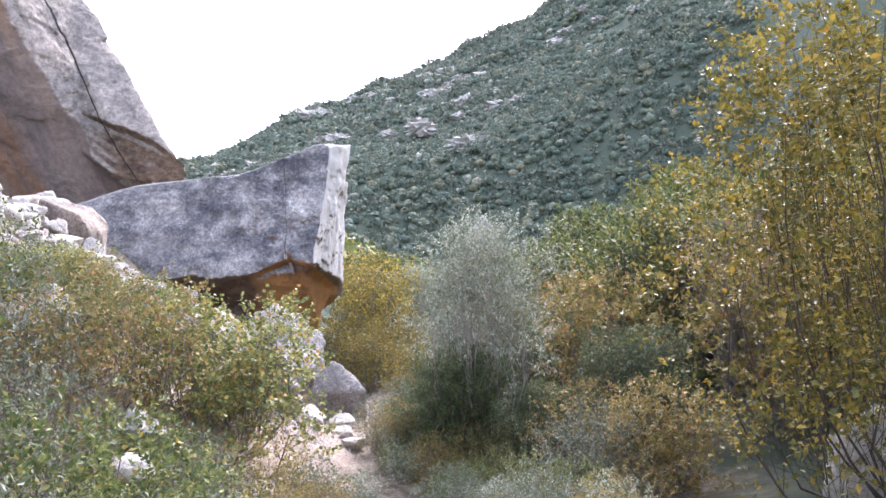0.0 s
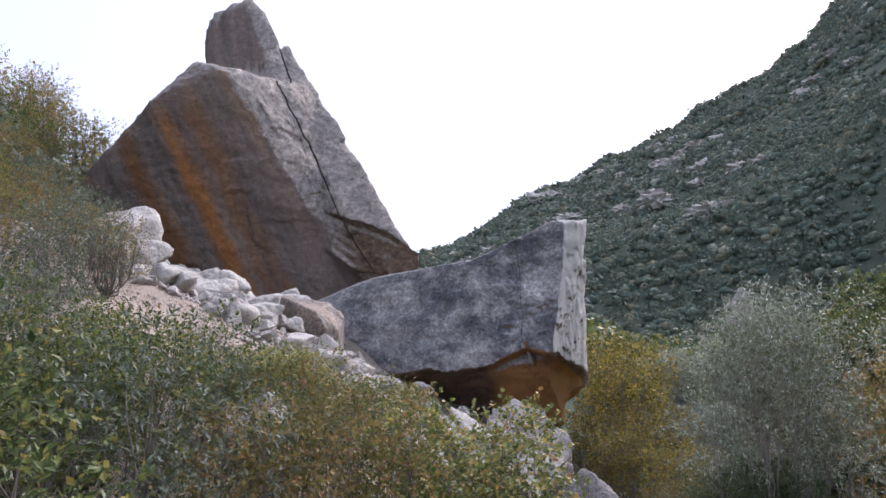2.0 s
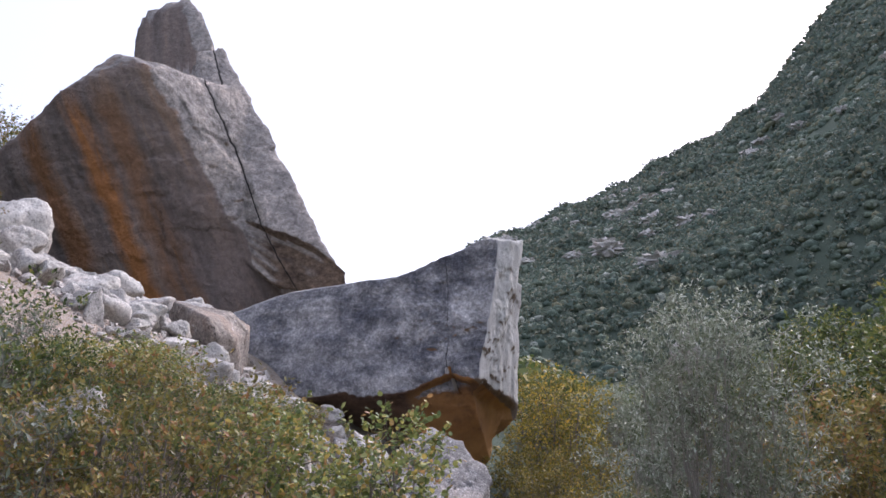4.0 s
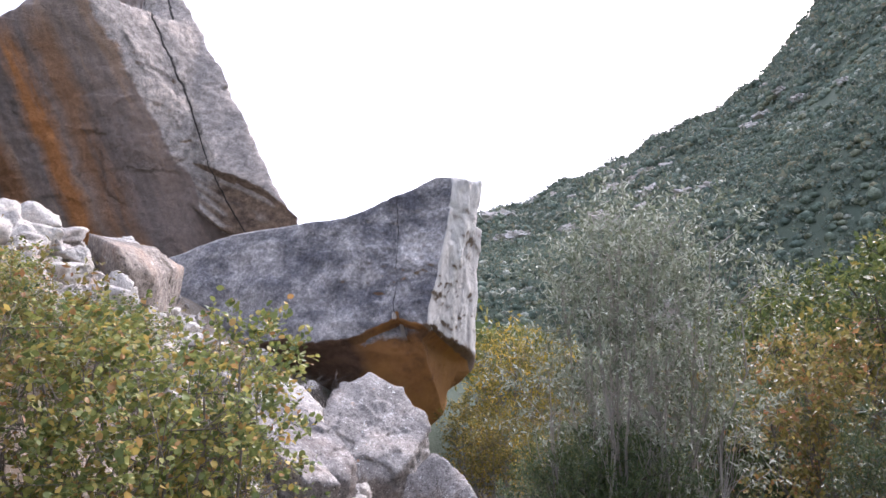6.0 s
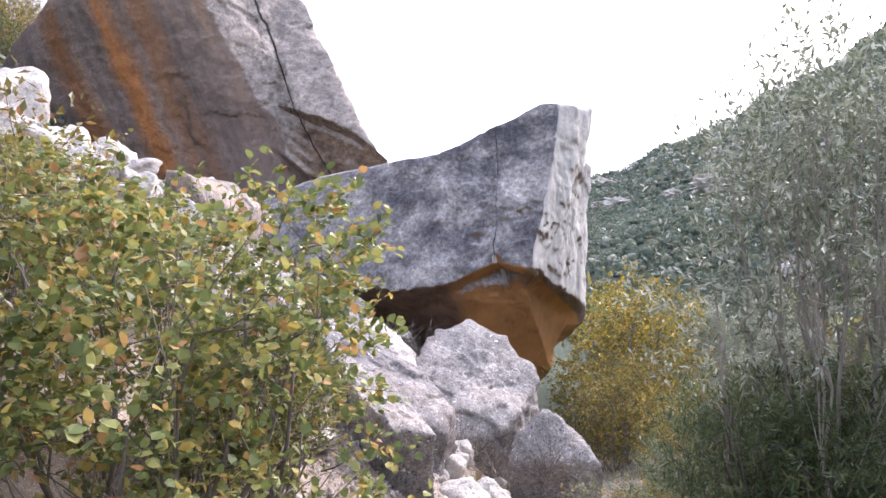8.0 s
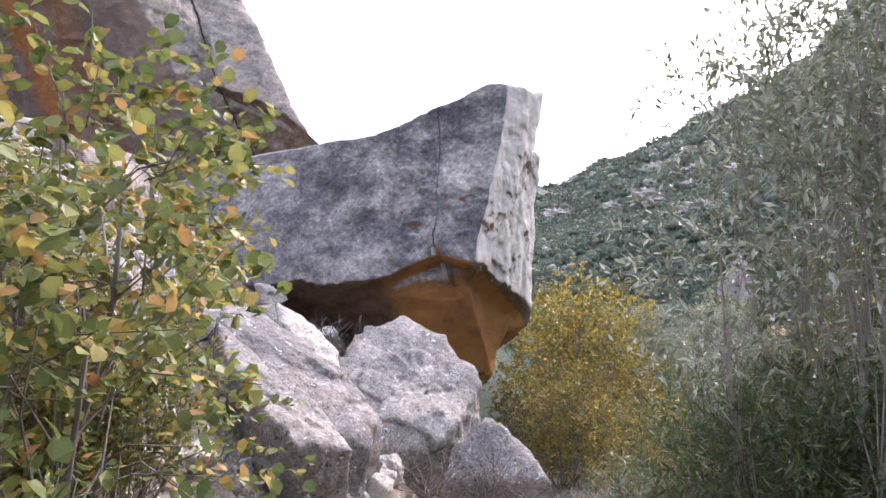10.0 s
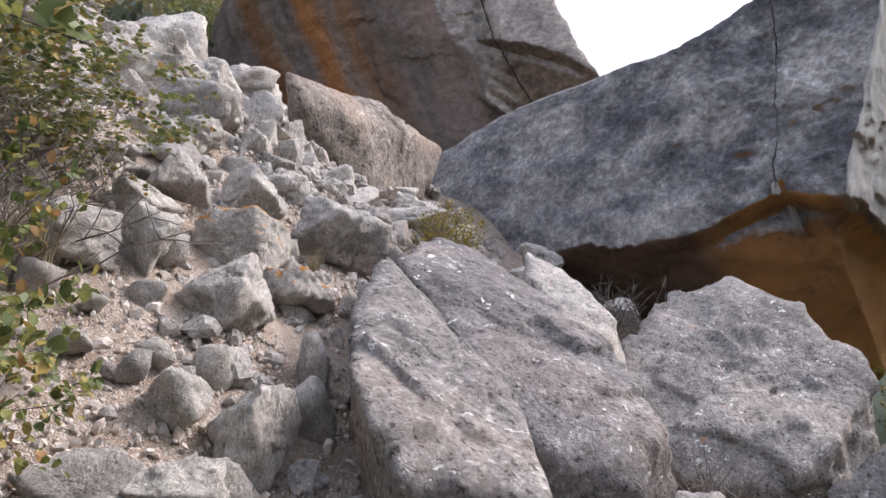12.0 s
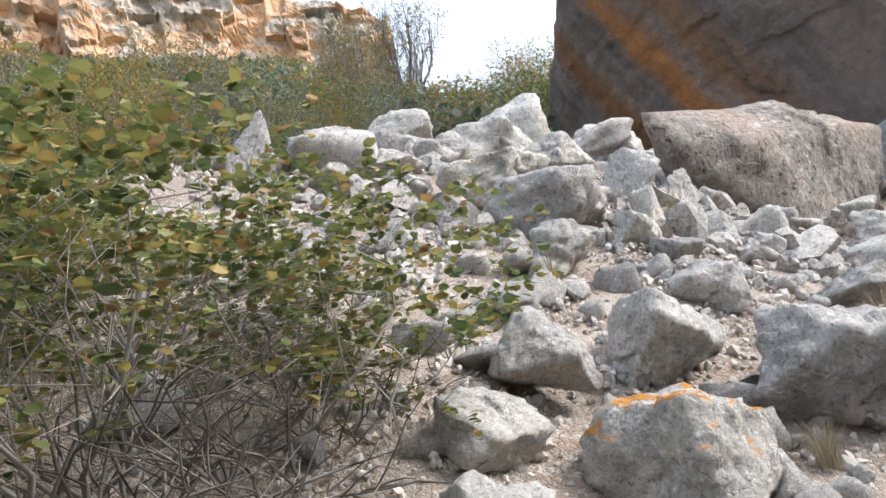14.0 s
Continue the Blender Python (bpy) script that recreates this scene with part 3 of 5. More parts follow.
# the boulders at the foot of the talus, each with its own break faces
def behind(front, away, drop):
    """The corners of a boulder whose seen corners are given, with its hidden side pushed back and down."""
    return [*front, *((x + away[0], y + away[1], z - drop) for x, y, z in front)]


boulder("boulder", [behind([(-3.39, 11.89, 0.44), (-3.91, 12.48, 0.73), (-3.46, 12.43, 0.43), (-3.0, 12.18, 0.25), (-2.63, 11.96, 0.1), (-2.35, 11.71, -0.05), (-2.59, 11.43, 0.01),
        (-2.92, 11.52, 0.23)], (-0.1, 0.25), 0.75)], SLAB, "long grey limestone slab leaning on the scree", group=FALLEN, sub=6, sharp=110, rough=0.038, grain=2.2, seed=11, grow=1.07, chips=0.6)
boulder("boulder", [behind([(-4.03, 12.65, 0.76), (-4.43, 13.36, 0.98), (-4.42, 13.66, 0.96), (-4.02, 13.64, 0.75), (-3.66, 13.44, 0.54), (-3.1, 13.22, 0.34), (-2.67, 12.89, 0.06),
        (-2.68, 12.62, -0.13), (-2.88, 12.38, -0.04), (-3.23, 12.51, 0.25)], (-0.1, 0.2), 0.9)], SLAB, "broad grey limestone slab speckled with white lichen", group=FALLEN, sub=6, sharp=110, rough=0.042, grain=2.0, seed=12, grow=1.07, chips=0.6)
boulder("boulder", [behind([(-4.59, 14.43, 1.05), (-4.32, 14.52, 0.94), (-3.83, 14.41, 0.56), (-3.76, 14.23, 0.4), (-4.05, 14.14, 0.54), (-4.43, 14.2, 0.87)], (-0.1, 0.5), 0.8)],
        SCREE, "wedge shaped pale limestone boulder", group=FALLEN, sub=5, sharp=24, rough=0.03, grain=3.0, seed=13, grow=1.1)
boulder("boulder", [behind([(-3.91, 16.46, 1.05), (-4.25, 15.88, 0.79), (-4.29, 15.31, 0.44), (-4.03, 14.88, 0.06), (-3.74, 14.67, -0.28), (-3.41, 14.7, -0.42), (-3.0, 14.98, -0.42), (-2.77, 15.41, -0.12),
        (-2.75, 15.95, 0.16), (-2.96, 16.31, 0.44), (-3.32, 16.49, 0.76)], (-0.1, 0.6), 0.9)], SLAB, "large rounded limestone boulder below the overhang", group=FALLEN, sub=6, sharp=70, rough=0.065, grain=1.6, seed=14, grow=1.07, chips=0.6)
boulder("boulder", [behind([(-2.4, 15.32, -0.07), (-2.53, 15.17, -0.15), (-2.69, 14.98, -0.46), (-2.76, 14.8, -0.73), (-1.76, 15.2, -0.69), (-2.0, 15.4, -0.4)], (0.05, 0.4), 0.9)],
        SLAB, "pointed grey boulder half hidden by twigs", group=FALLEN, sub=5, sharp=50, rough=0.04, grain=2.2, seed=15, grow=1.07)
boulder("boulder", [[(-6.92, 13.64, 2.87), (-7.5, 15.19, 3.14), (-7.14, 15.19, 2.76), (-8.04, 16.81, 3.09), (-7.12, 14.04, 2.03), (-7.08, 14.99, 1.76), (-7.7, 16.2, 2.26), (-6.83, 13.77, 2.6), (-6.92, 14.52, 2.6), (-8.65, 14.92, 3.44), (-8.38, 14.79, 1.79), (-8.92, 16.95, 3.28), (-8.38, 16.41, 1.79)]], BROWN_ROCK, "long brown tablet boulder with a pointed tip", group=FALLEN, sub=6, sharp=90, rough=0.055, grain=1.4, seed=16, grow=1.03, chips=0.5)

# loose stones of the talus: a few break shapes, many sizes
random.seed(5)
SHAPES, SMALL, TINY = [], [], []
for k in range(12):
    rnd = random.Random(40 + k)
    pts = []
    for i in range(13):
        v = Vector((rnd.gauss(0, 1), rnd.gauss(0, 1), rnd.gauss(0, 1))).normalized()
        pts.append((v.x * rnd.uniform(0.9, 1.15), v.y * rnd.uniform(0.75, 1.0), v.z * rnd.uniform(0.65, 0.9)))
    for sub, shelf in ((5, SHAPES), (4, SMALL), (3, TINY)):
        shelf.append(boulder_mesh("stone", [pts], BLOCK, sub=sub, sharp=55, rough=0.11, grain=1.7, seed=20 + k, centre=(0, 0, 0), chips=0.35)[0])


def stone(x, y, z, size, tall=0.75, shape=0, turn=0.0, label="pale grey limestone stone on the scree", group="loose scree stones", name="stone"):
    ob = new(name, (SHAPES if name == "boulder" and x > -7.5 and size > 0.3 else SMALL if size > 0.24 else TINY)[shape % 12])
    if "orange lichen" in label:
        ob.data = ob.data.copy()
        ob.data.materials[0] = LICHEN_BLOCK
    ob.matrix_world = pose(x, y, z, random.uniform(-14, 14), random.uniform(-14, 14), turn) @ Matrix.Diagonal((size / 2, size / 2, size / 2 * tall / 0.7, 1))
    return tagged(ob, label, "stone", group)


GREY, LICHEN = "pale grey angular limestone block on the scree", "grey limestone block with orange lichen on top"
PLACED = [  # x, y, z, width, height over width, shape, label
    (-7.4, 12.7, 2.75, 1.0, 0.55, 1, GREY), (-8.2, 13.8, 3.15, 0.75, 0.5, 2, GREY), (-8.2, 11.6, 3.3, 0.5, 0.6, 4, GREY), (-6.1, 14.6, 1.5, 0.7, 0.5, 6, GREY),
    (-7.6, 12.0, 2.9, 0.7, 0.8, 2, GREY), (-8.6, 12.9, 3.35, 0.9, 0.6, 5, GREY), (-5.3, 15.3, 1.0, 0.42, 0.6, 9, GREY), (-5.9, 16.2, 1.3, 0.6, 0.5, 11, GREY),
    (-3.0, 10.85, -0.05, 0.3, 0.6, 7, GREY), (-3.1, 14.1, -0.55, 0.4, 0.7, 10, GREY), (-3.1, 11.8, -0.15, 0.2, 1.1, 9, GREY), (-4.1, 16.9, 0.1, 0.7, 0.6, 5, GREY),
    (-5.1, 16.6, 0.7, 0.6, 0.6, 3, GREY), (-9.6, 14.6, 3.6, 1.0, 0.6, 0, GREY), (-10.5, 15.6, 3.8, 0.9, 0.6, 2, GREY), (-9.2, 16.4, 3.4, 0.7, 0.7, 4, GREY),
    (-12.5, 14.8, 4.9, 2.0, 0.9, 6, "pale block standing at the top of the scree"), (-8.4, 15.4, 3.2, 0.9, 0.6, 7, GREY), (-11.5, 16.6, 4.1, 0.9, 0.7, 1, GREY), (-4.75, 8.5, 1.3, 0.8, 0.9, 5, "grey boulder among the shrubs"),
    (-2.1, 14.5, -1.2, 0.6, 0.6, 8, GREY), (1.7, 8.6, -1.0, 0.8, 0.5, 3, "low grey stone beside the path"), (4.3, 7.6, -0.2, 1.0, 1.3, 6, "dark upright stone under the tree"), (-1.6, 12.6, -1.15, 0.45, 0.6, 2, GREY),
    (-1.9, 13.5, -1.2, 0.5, 0.5, 11, GREY), (-3.0, 7.4, 0.2, 0.5, 0.7, 4, GREY), (-2.6, 6.4, 0.1, 0.45, 0.6, 1, GREY), (-9.6, 12.4, 4.0, 0.8, 0.7, 6, GREY),
    (-3.05, 11.05, -0.12, 0.36, 0.7, 8, GREY), (-3.0, 13.6, -0.55, 0.45, 0.7, 4, GREY), (-2.5, 13.4, -0.85, 0.5, 0.6, 0, GREY), (-2.3, 12.7, -0.9, 0.4, 0.6, 3, GREY),
]
for _ in range(16):
    x, y = random.uniform(-7.3, -4.7), random.uniform(14.6, 17.2)
    PLACED.append((x, y, float(height(x, y)) + 0.05, random.uniform(0.25, 0.6), random.uniform(0.5, 0.8), random.randrange(12), "grey stone between the tablet and prow boulders"))
for _ in range(64):
    u, v = random.random(), random.random()
    x, y = -7.2 - 5.5 * u, 12.4 + 1.2 * u + 3.2 * v
    PLACED.append((x, y, float(height(x, y)) + 0.1, random.uniform(0.35, 0.8), random.uniform(0.5, 0.8), random.randrange(12), "pale limestone block on the upper scree"))
DARK_STONE, LIT = "dark grey angular stone beside the tablet boulder", "grey limestone boulder spotted with white lichen"
TALUS = [  # x, y, width, height over width, shape, label
    (-5.97, 12.39, 0.70, 0.64, 5, "large pale limestone block high on the scree"), (-5.68, 12.68, 0.29, 1.0, 1, GREY), (-6.45, 12.3, 0.78, 0.5, 2, GREY), (-6.4, 13.14, 0.42, 1.05, 3, LIT), (-6.42, 13.42, 0.3, 1.15, 4, DARK_STONE),
    (-5.53, 12.24, 0.34, 0.7, 7, GREY), (-4.77, 12.16, 0.44, 0.8, 6, LIT), (-4.68, 11.72, 0.36, 0.85, 0, LIT), (-4.48, 11.52, 0.34, 0.7, 8, DARK_STONE.replace("beside the tablet boulder", "under the carob twigs")),
    (-4.52, 12.6, 0.58, 0.78, 4, "egg shaped grey boulder with white lichen"), (-4.3, 11.92, 0.47, 0.7, 10, LICHEN), (-5.17, 12.68, 0.34, 0.7, 11, GREY), (-5.3, 12.36, 0.21, 0.85, 1, GREY), (-5.57, 12.8, 0.29, 0.75, 2, GREY),
    (-4.08, 11.38, 0.34, 0.85, 3, "rounded grey boulder with one white lichen patch"), (-3.85, 11.66, 0.42, 0.75, 4, LIT), (-4.04, 12.06, 0.36, 0.75, 5, LICHEN), (-3.2, 11.42, 0.3, 1.1, 6, "boxy grey stone with a white lichen patch"),
    (-3.5, 11.86, 0.22, 1.5, 7, GREY), (-6.45, 11.33, 0.27, 0.7, 8, GREY), (-5.87, 12.9, 0.23, 1.5, 9, GREY), (-4.05, 11.1, 0.42, 0.55, 10, LIT), (-6.9, 12.9, 0.5, 0.7, 0, GREY), (-7.0, 12.1, 0.5, 0.5, 11, GREY), (-6.75, 11.75, 0.42, 0.5, 4, GREY),
    (-5.3, 13.4, 0.42, 0.55, 8, GREY), (-4.95, 13.2, 0.34, 0.6, 1, GREY), (-4.75, 13.7, 0.4, 0.6, 3, GREY), (-5.2, 14.1, 0.5, 0.5, 5, GREY), (-4.95, 11.45, 0.22, 0.7, 2, GREY), (-5.15, 11.85, 0.24, 0.7, 6, GREY), (-3.62, 12.22, 0.26, 0.9, 7, GREY),
    (-4.9, 12.4, 0.2, 0.8, 9, GREY), (-4.45, 12.25, 0.16, 0.8, 10, GREY), (-5.45, 12.0, 0.18, 0.9, 0, GREY), (-3.35, 11.2, 0.24, 0.7, 11, GREY), (-3.3, 11.65, 0.2, 1.2, 3, GREY), (-3.05, 11.2, 0.22, 0.9, 8, GREY),
]
for x, y, w, tall, shape, label in TALUS:
    stone(x, y, float(height(x, y)) + 0.3 * w * tall, w * 1.12, tall, shape, 47.0 * shape + 300 * x, label, "named talus blocks", "boulder")
for x, y, z, w, tall, shape, label in PLACED:
    z = max(z, float(height(x, y)) + 0.08 * w)
    stone(x, y, z, w * 1.18, tall, shape, random.uniform(0, 360), label, "named talus blocks", "boulder")
boulder("rock_spire", [[(-6.62, 10.78, 2.0), (-6.58, 11.08, 2.0), (-6.7, 10.76, 2.65), (-6.72, 10.86, 2.85), (-6.7, 11.0, 3.0), (-6.66, 11.06, 2.65), (-6.95, 10.8, 2.0), (-6.95, 11.06, 2.0), (-6.85, 11.0, 2.9)]],
        SCREE, "upright pale rock spire among the bushes", sub=5, sharp=50, rough=0.03, grain=3.0, seed=31, grow=1.0)
boulder("far_crag", [behind([(0.6, 34.5, 1.0), (1.0, 34.6, 4.0), (1.7, 34.8, 5.0), (2.4, 34.9, 3.6), (3.2, 35.0, 0.5)], (0.2, 2.0), 0.8)], SCREE,
        "pale pointed crag rising from the trees", sub=5, sharp=22, rough=0.25, grain=0.6, seed=32)


def clear_of_path(x, y, gap):
    return all((x - px) ** 2 + (y - py) ** 2 > gap * gap for px, py in WALKED)


WALKED = [(0, 0), (-0.1, 1.2), (-0.5, 2.2), (-0.3, 3.4), (0.2, 4.5), (0.4, 5), (0.1, 5.8), (-0.1, 6.6), (-0.25, 7.3), (-0.35, 8.2), (-0.6, 9.1), (-0.9, 9.7), (-1.3, 10.3), (-1.8, 10.8), (-2.3, 11.0), (-2.75, 11.25)]

made = 0
while made < 140:
    x, y = random.uniform(-9.5, -1.7), random.uniform(10.6, 15.5)
    if -x < 1.9 + max(0, y - 12) * 0.25 or not clear_of_path(x, y, 0.5):
        continue
    w = min(0.6, 0.12 + random.expovariate(6.5)) * (1.4 if x < -6.0 else 1.0)
    if -6.6 < x < -3.1 and 10.8 < y < 13.8:
        w = min(w, 0.19)
        if any((x - p[0]) ** 2 + (y - p[1]) ** 2 < (0.5 * p[2]) ** 2 for p in TALUS):
            continue
    stone(x, y, float(height(x, y)) + w * 0.12, w, random.uniform(0.5, 0.95), random.randrange(12), random.uniform(0, 360))
    made += 1


made = 0
while made < 155:
    x, y = random.uniform(-6.6, -3.1), random.uniform(10.9, 14.2)
    if not clear_of_path(x, y, 0.6) or any((x - p[0]) ** 2 + (y - p[1]) ** 2 < (0.42 * p[2]) ** 2 for p in TALUS):
        continue
    w = random.uniform(0.09, 0.24)
    stone(x, y, float(height(x, y)) + w * 0.16, w, random.uniform(0.55, 0.95), random.randrange(12), random.uniform(0, 360))
    made += 1


def rubble(name, label, count, area, sizes, seed, material, sub=2, keep=None):
    """Small broken stones too many to count."""
    rnd = random.Random(seed)
    shapes = []
    for k in range(16):
        g = random.Random(90 + k)
        pts = [tuple(Vector((g.gauss(0, 1), g.gauss(0, 1), g.gauss(0, 1))).normalized() * g.uniform(0.85, 1.15)) for _ in range(9)]
        me = boulder_mesh("chip", [pts], material, sub=sub, sharp=40, rough=0.08, grain=1.6, seed=k, centre=(0, 0, 0), chips=0.2)[0]
        shapes.append(np.array([v.co[:] for v in me.vertices]))
        f = [list(p.vertices) for p in me.polygons]
        bpy.data.meshes.remove(me)
    verts, faces = [], []
    while count:
        x, y = rnd.uniform(*area[0]), rnd.uniform(*area[1])
        if keep and not keep(x, y):
            continue
        count -= 1
        w = min(sizes[1], sizes[0] + rnd.expovariate(1 / ((sizes[1] - sizes[0]) * 0.25)))
        m = np.array(Euler((rnd.uniform(0, 6), rnd.uniform(0, 6), rnd.uniform(0, 6))).to_matrix())
        k = len(verts)
        q = (shapes[rnd.randrange(16)] * (w * 0.5, w * 0.42, w * 0.34)) @ m.T + (x, y, float(height(x, y)) + 0.09 * lump(x, y) + w * 0.1)
        verts += q.tolist()
        faces += [[i + k for i in t] for t in f]
    ob = new(name, mesh_of(name, verts, faces, material, sub > 2))
    return tagged(ob, label, "gravel", kind="stuff")


def gravel_stone():
    m = Mat("gravel_limestone", 0.9, 0.2)
    c = m.ramp(m.island(), [(0, (0.30, 0.27, 0.24)), (0.4, (0.48, 0.44, 0.395)), (0.7, (0.57, 0.48, 0.41)), (1, (0.68, 0.645, 0.60))])
    m.colour(m.mix(0.6, c, m.ramp(m.noise(30, 5, 0.7), [(0.3, (0.55,) * 3), (0.7, (1.3,) * 3)]), "MULTIPLY"))
    return m.m


GRAVEL = gravel_stone()
rubble("scree_gravel", "small angular limestone gravel between the boulders", 1500, ((-5.8, -1.6), (10.4, 13.8)), (0.03, 0.13), 3, GRAVEL)
rubble("scree_chips", "fist sized pale limestone chips among the blocks", 620, ((-6.6, -2.3), (10.4, 14.6)), (0.08, 0.26), 21, SCREE, 2, lambda x, y: -x > 1.9 + max(0, y - 12) * 0.25 and clear_of_path(x, y, 0.45))
rubble("scree_grit", "fine limestone grit on the slope", 12500, ((-6.3, -2.0), (10.6, 13.4)), (0.02, 0.07), 9, GRAVEL, 1)
rubble("upper_grit", "small broken stones on the upper slope", 7000, ((-11.0, -4.8), (9.4, 16.2)), (0.03, 0.12), 12, GRAVEL, 1)
rubble("upper_scree", "broken limestone rubble on the upper slope", 1500, ((-11.5, -4.0), (9.8, 17.0)), (0.12, 0.5), 4, SCREE, 2, lambda x, y: (x < -5.6 or y > 14.5) and y > 9.8 + 0.35 * (x + 11))
rubble("stream_gravel", "pale stones along the dry stream bed", 700, ((-2.2, 2.0), (3.0, 18.0)), (0.03, 0.2), 6, GRAVEL)


# ------------------------------------------------------------------ plants
def tube(verts, faces, pts, r0, r1, sides=5):
    """A tapered limb along pts."""
    k = len(verts)
    n = len(pts)
    for i, p in enumerate(pts):
        d = (pts[min(i + 1, n - 1)] - pts[max(i - 1, 0)]).normalized()
        a = d.orthogonal().normalized()
        b = d.cross(a)
        r = r0 + (r1 - r0) * i / max(1, n - 1)
        for s in range(sides):
            t = 2 * math.pi * s / sides
            verts.append(tuple(p + (a * math.cos(t) + b * math.sin(t)) * r))
    for i in range(n - 1):
        for s in range(sides):
            q = (s + 1) % sides
            faces.append((k + i * sides + s, k + i * sides + q, k + (i + 1) * sides + q, k + (i + 1) * sides + s))


def limb(rnd, start, way, length, bend, up, steps=6):
    pts, d, p = [start.copy()], way.normalized(), start.copy()
    for _ in range(steps):
        d = (d + Vector((rnd.gauss(0, bend), rnd.gauss(0, bend), rnd.gauss(0, bend) + up))).normalized()
        p = p + d * (length / steps)
        pts.append(p.copy())
    return pts


def plant(name, label, category, seed, tall, radius, leaf, leaf_size, lobes=12, sprays=55, per=12, spray=0.22, low=0.12, trunk=0.0, bole=0.03, wood=GREY_BARK, lobe=0.42, round_leaf=False, bare=0.0, tangle=0, group=""):
    """A shrub or tree: limbs from the base or a trunk to uneven lobes of the crown, twigs out to their skin, and single leaves along the twigs."""
    rnd = random.Random(seed)
    top = new(name)
    wv, wf, twigs = [], [], []
    base = Vector((0, 0, -0.15))
    if trunk:
        pts = limb(rnd, base, Vector((rnd.uniform(-0.15, 0.15), rnd.uniform(-0.15, 0.15), 1)), trunk, 0.07, 0.1, 6)
        tv, tf = [], []
        tube(tv, tf, pts, bole * 1.3, bole * 0.85, 7)
        part("trunk", mesh_of("trunk", tv, tf, wood, True), top)
        base = pts[-1]
    for k in range(lobes):
        a = 2.4 * k + rnd.uniform(-0.5, 0.5)
        t = low + (0.86 - low) * ((k + 0.5) / lobes) ** 0.8
        wide = radius * (0.72 if t < 0.6 else 0.72 * max(0.12, 1 - ((t - 0.6) / 0.42) ** 2)) * rnd.uniform(0.45, 1.0)
        c = Vector((math.cos(a) * wide, math.sin(a) * wide, tall * t))
        r = radius * lobe * rnd.uniform(0.7, 1.2)
        way, pts = c - base, []
        for s in range(7):
            f = s / 6
            p = base + way * f + Vector((way.x, way.y, 0)) * (0.25 * math.sin(math.pi * f)) - Vector((0, 0, 0.12 * tall * math.sin(math.pi * f)))
            pts.append(p + Vector((rnd.gauss(0, 0.03), rnd.gauss(0, 0.03), rnd.gauss(0, 0.02))) * radius * (0 < s < 6))
        lv, lf = [], []
        tube(lv, lf, pts, bole * 0.6, bole * 0.18, 5)
        part("limb", mesh_of("limb", lv, lf, wood, True), top)
        for s in range(sprays):
            d = Vector((rnd.gauss(0, 1), rnd.gauss(0, 1), rnd.gauss(0.25, 0.8))).normalized()
            q = c + Vector((d.x, d.y, d.z * 0.85)) * r * rnd.uniform(0.35, 1.0) ** 0.6
            if q.z < 0.02:
                continue
            if s % 7 == 0:
                o = pts[rnd.randrange(3, 7)]
                mid = (o + q) * 0.5 + Vector((rnd.gauss(0, 0.06), rnd.gauss(0, 0.06), rnd.gauss(0, 0.06))) * radius
                tube(wv, wf, [o, mid, q], bole * 0.17, bole * 0.06, 3)
            twigs.append((q, (d + Vector((rnd.gauss(0, 0.4), rnd.gauss(0, 0.4), rnd.gauss(0.25, 0.4)))).normalized()))
    for k in range(tangle):
        a = rnd.uniform(0, 2 * math.pi)
        r = radius * rnd.uniform(0.1, 0.6)
        p = Vector((math.cos(a) * r, math.sin(a) * r, tall * rnd.uniform(0.02, 0.6)))
        tube(wv, wf, limb(rnd, p, Vector((math.cos(a) + rnd.gauss(0, 0.7), math.sin(a) + rnd.gauss(0, 0.7), rnd.gauss(0.3, 0.5))), rnd.uniform(0.18, 0.4), 0.22, 0.03, 5), bole * 0.14, bole * 0.04, 3)
    for q, d in twigs[::4]:
        tube(wv, wf, [q - d * spray * 0.3, q + d * spray], bole * 0.07, bole * 0.04, 3)
    tagged(part("brushwood", mesh_of("brushwood", wv, wf, wood, True), top), kind="stuff")
    gen = np.random.RandomState(seed)
    keep = [t for t in twigs if rnd.random() >= bare]
    n = len(keep) * per
    Q = np.repeat(np.array([t[0][:] for t in keep]), per, 0)
    D = np.repeat(np.array([t[1][:] for t in keep]), per, 0)
    L, wid = leaf_size
    o = Q + D * gen.uniform(0, spray, (n, 1)) + gen.normal(0, spray * 0.06, (n, 3))
    side = np.cross(D, gen.normal(0, 1, (n, 3)))
    side /= np.linalg.norm(side, axis=1)[:, None] + 1e-9
    d = D * gen.uniform(0.1, 0.9, (n, 1)) + side * gen.uniform(0.4, 1.0, (n, 1)) + gen.normal(0, 0.15, (n, 3))
    d /= np.linalg.norm(d, axis=1)[:, None]
    w = np.cross(d, gen.normal(0, 0.45, (n, 3)) + (0, 0, 1))
    w /= np.linalg.norm(w, axis=1)[:, None] + 1e-9
    s = gen.uniform(0.65, 1.2, (n, 1))
    d, w = d * L * s, w * wid * s * 0.5
    up = np.cross(w, d)
    up *= 0.16 * wid / (np.linalg.norm(up, axis=1)[:, None] + 1e-9)
    if round_leaf:
        ring = [o, o + d * 0.3 + w * 0.85 + up, o + d * 0.72 + w * 0.9 + up, o + d, o + d * 0.72 - w * 0.9 + up, o + d * 0.3 - w * 0.85 + up]
    else:
        ring = [o, o + d * 0.45 + w + up, o + d, o + d * 0.45 - w + up]
    k = len(ring)
    verts = np.stack(ring, 1).reshape(-1, 3)
    part("crown", mesh_of("crown", verts.tolist(), np.arange(n * k).reshape(n, k).tolist(), leaf), top)
    return tagged(top, label, category, group)


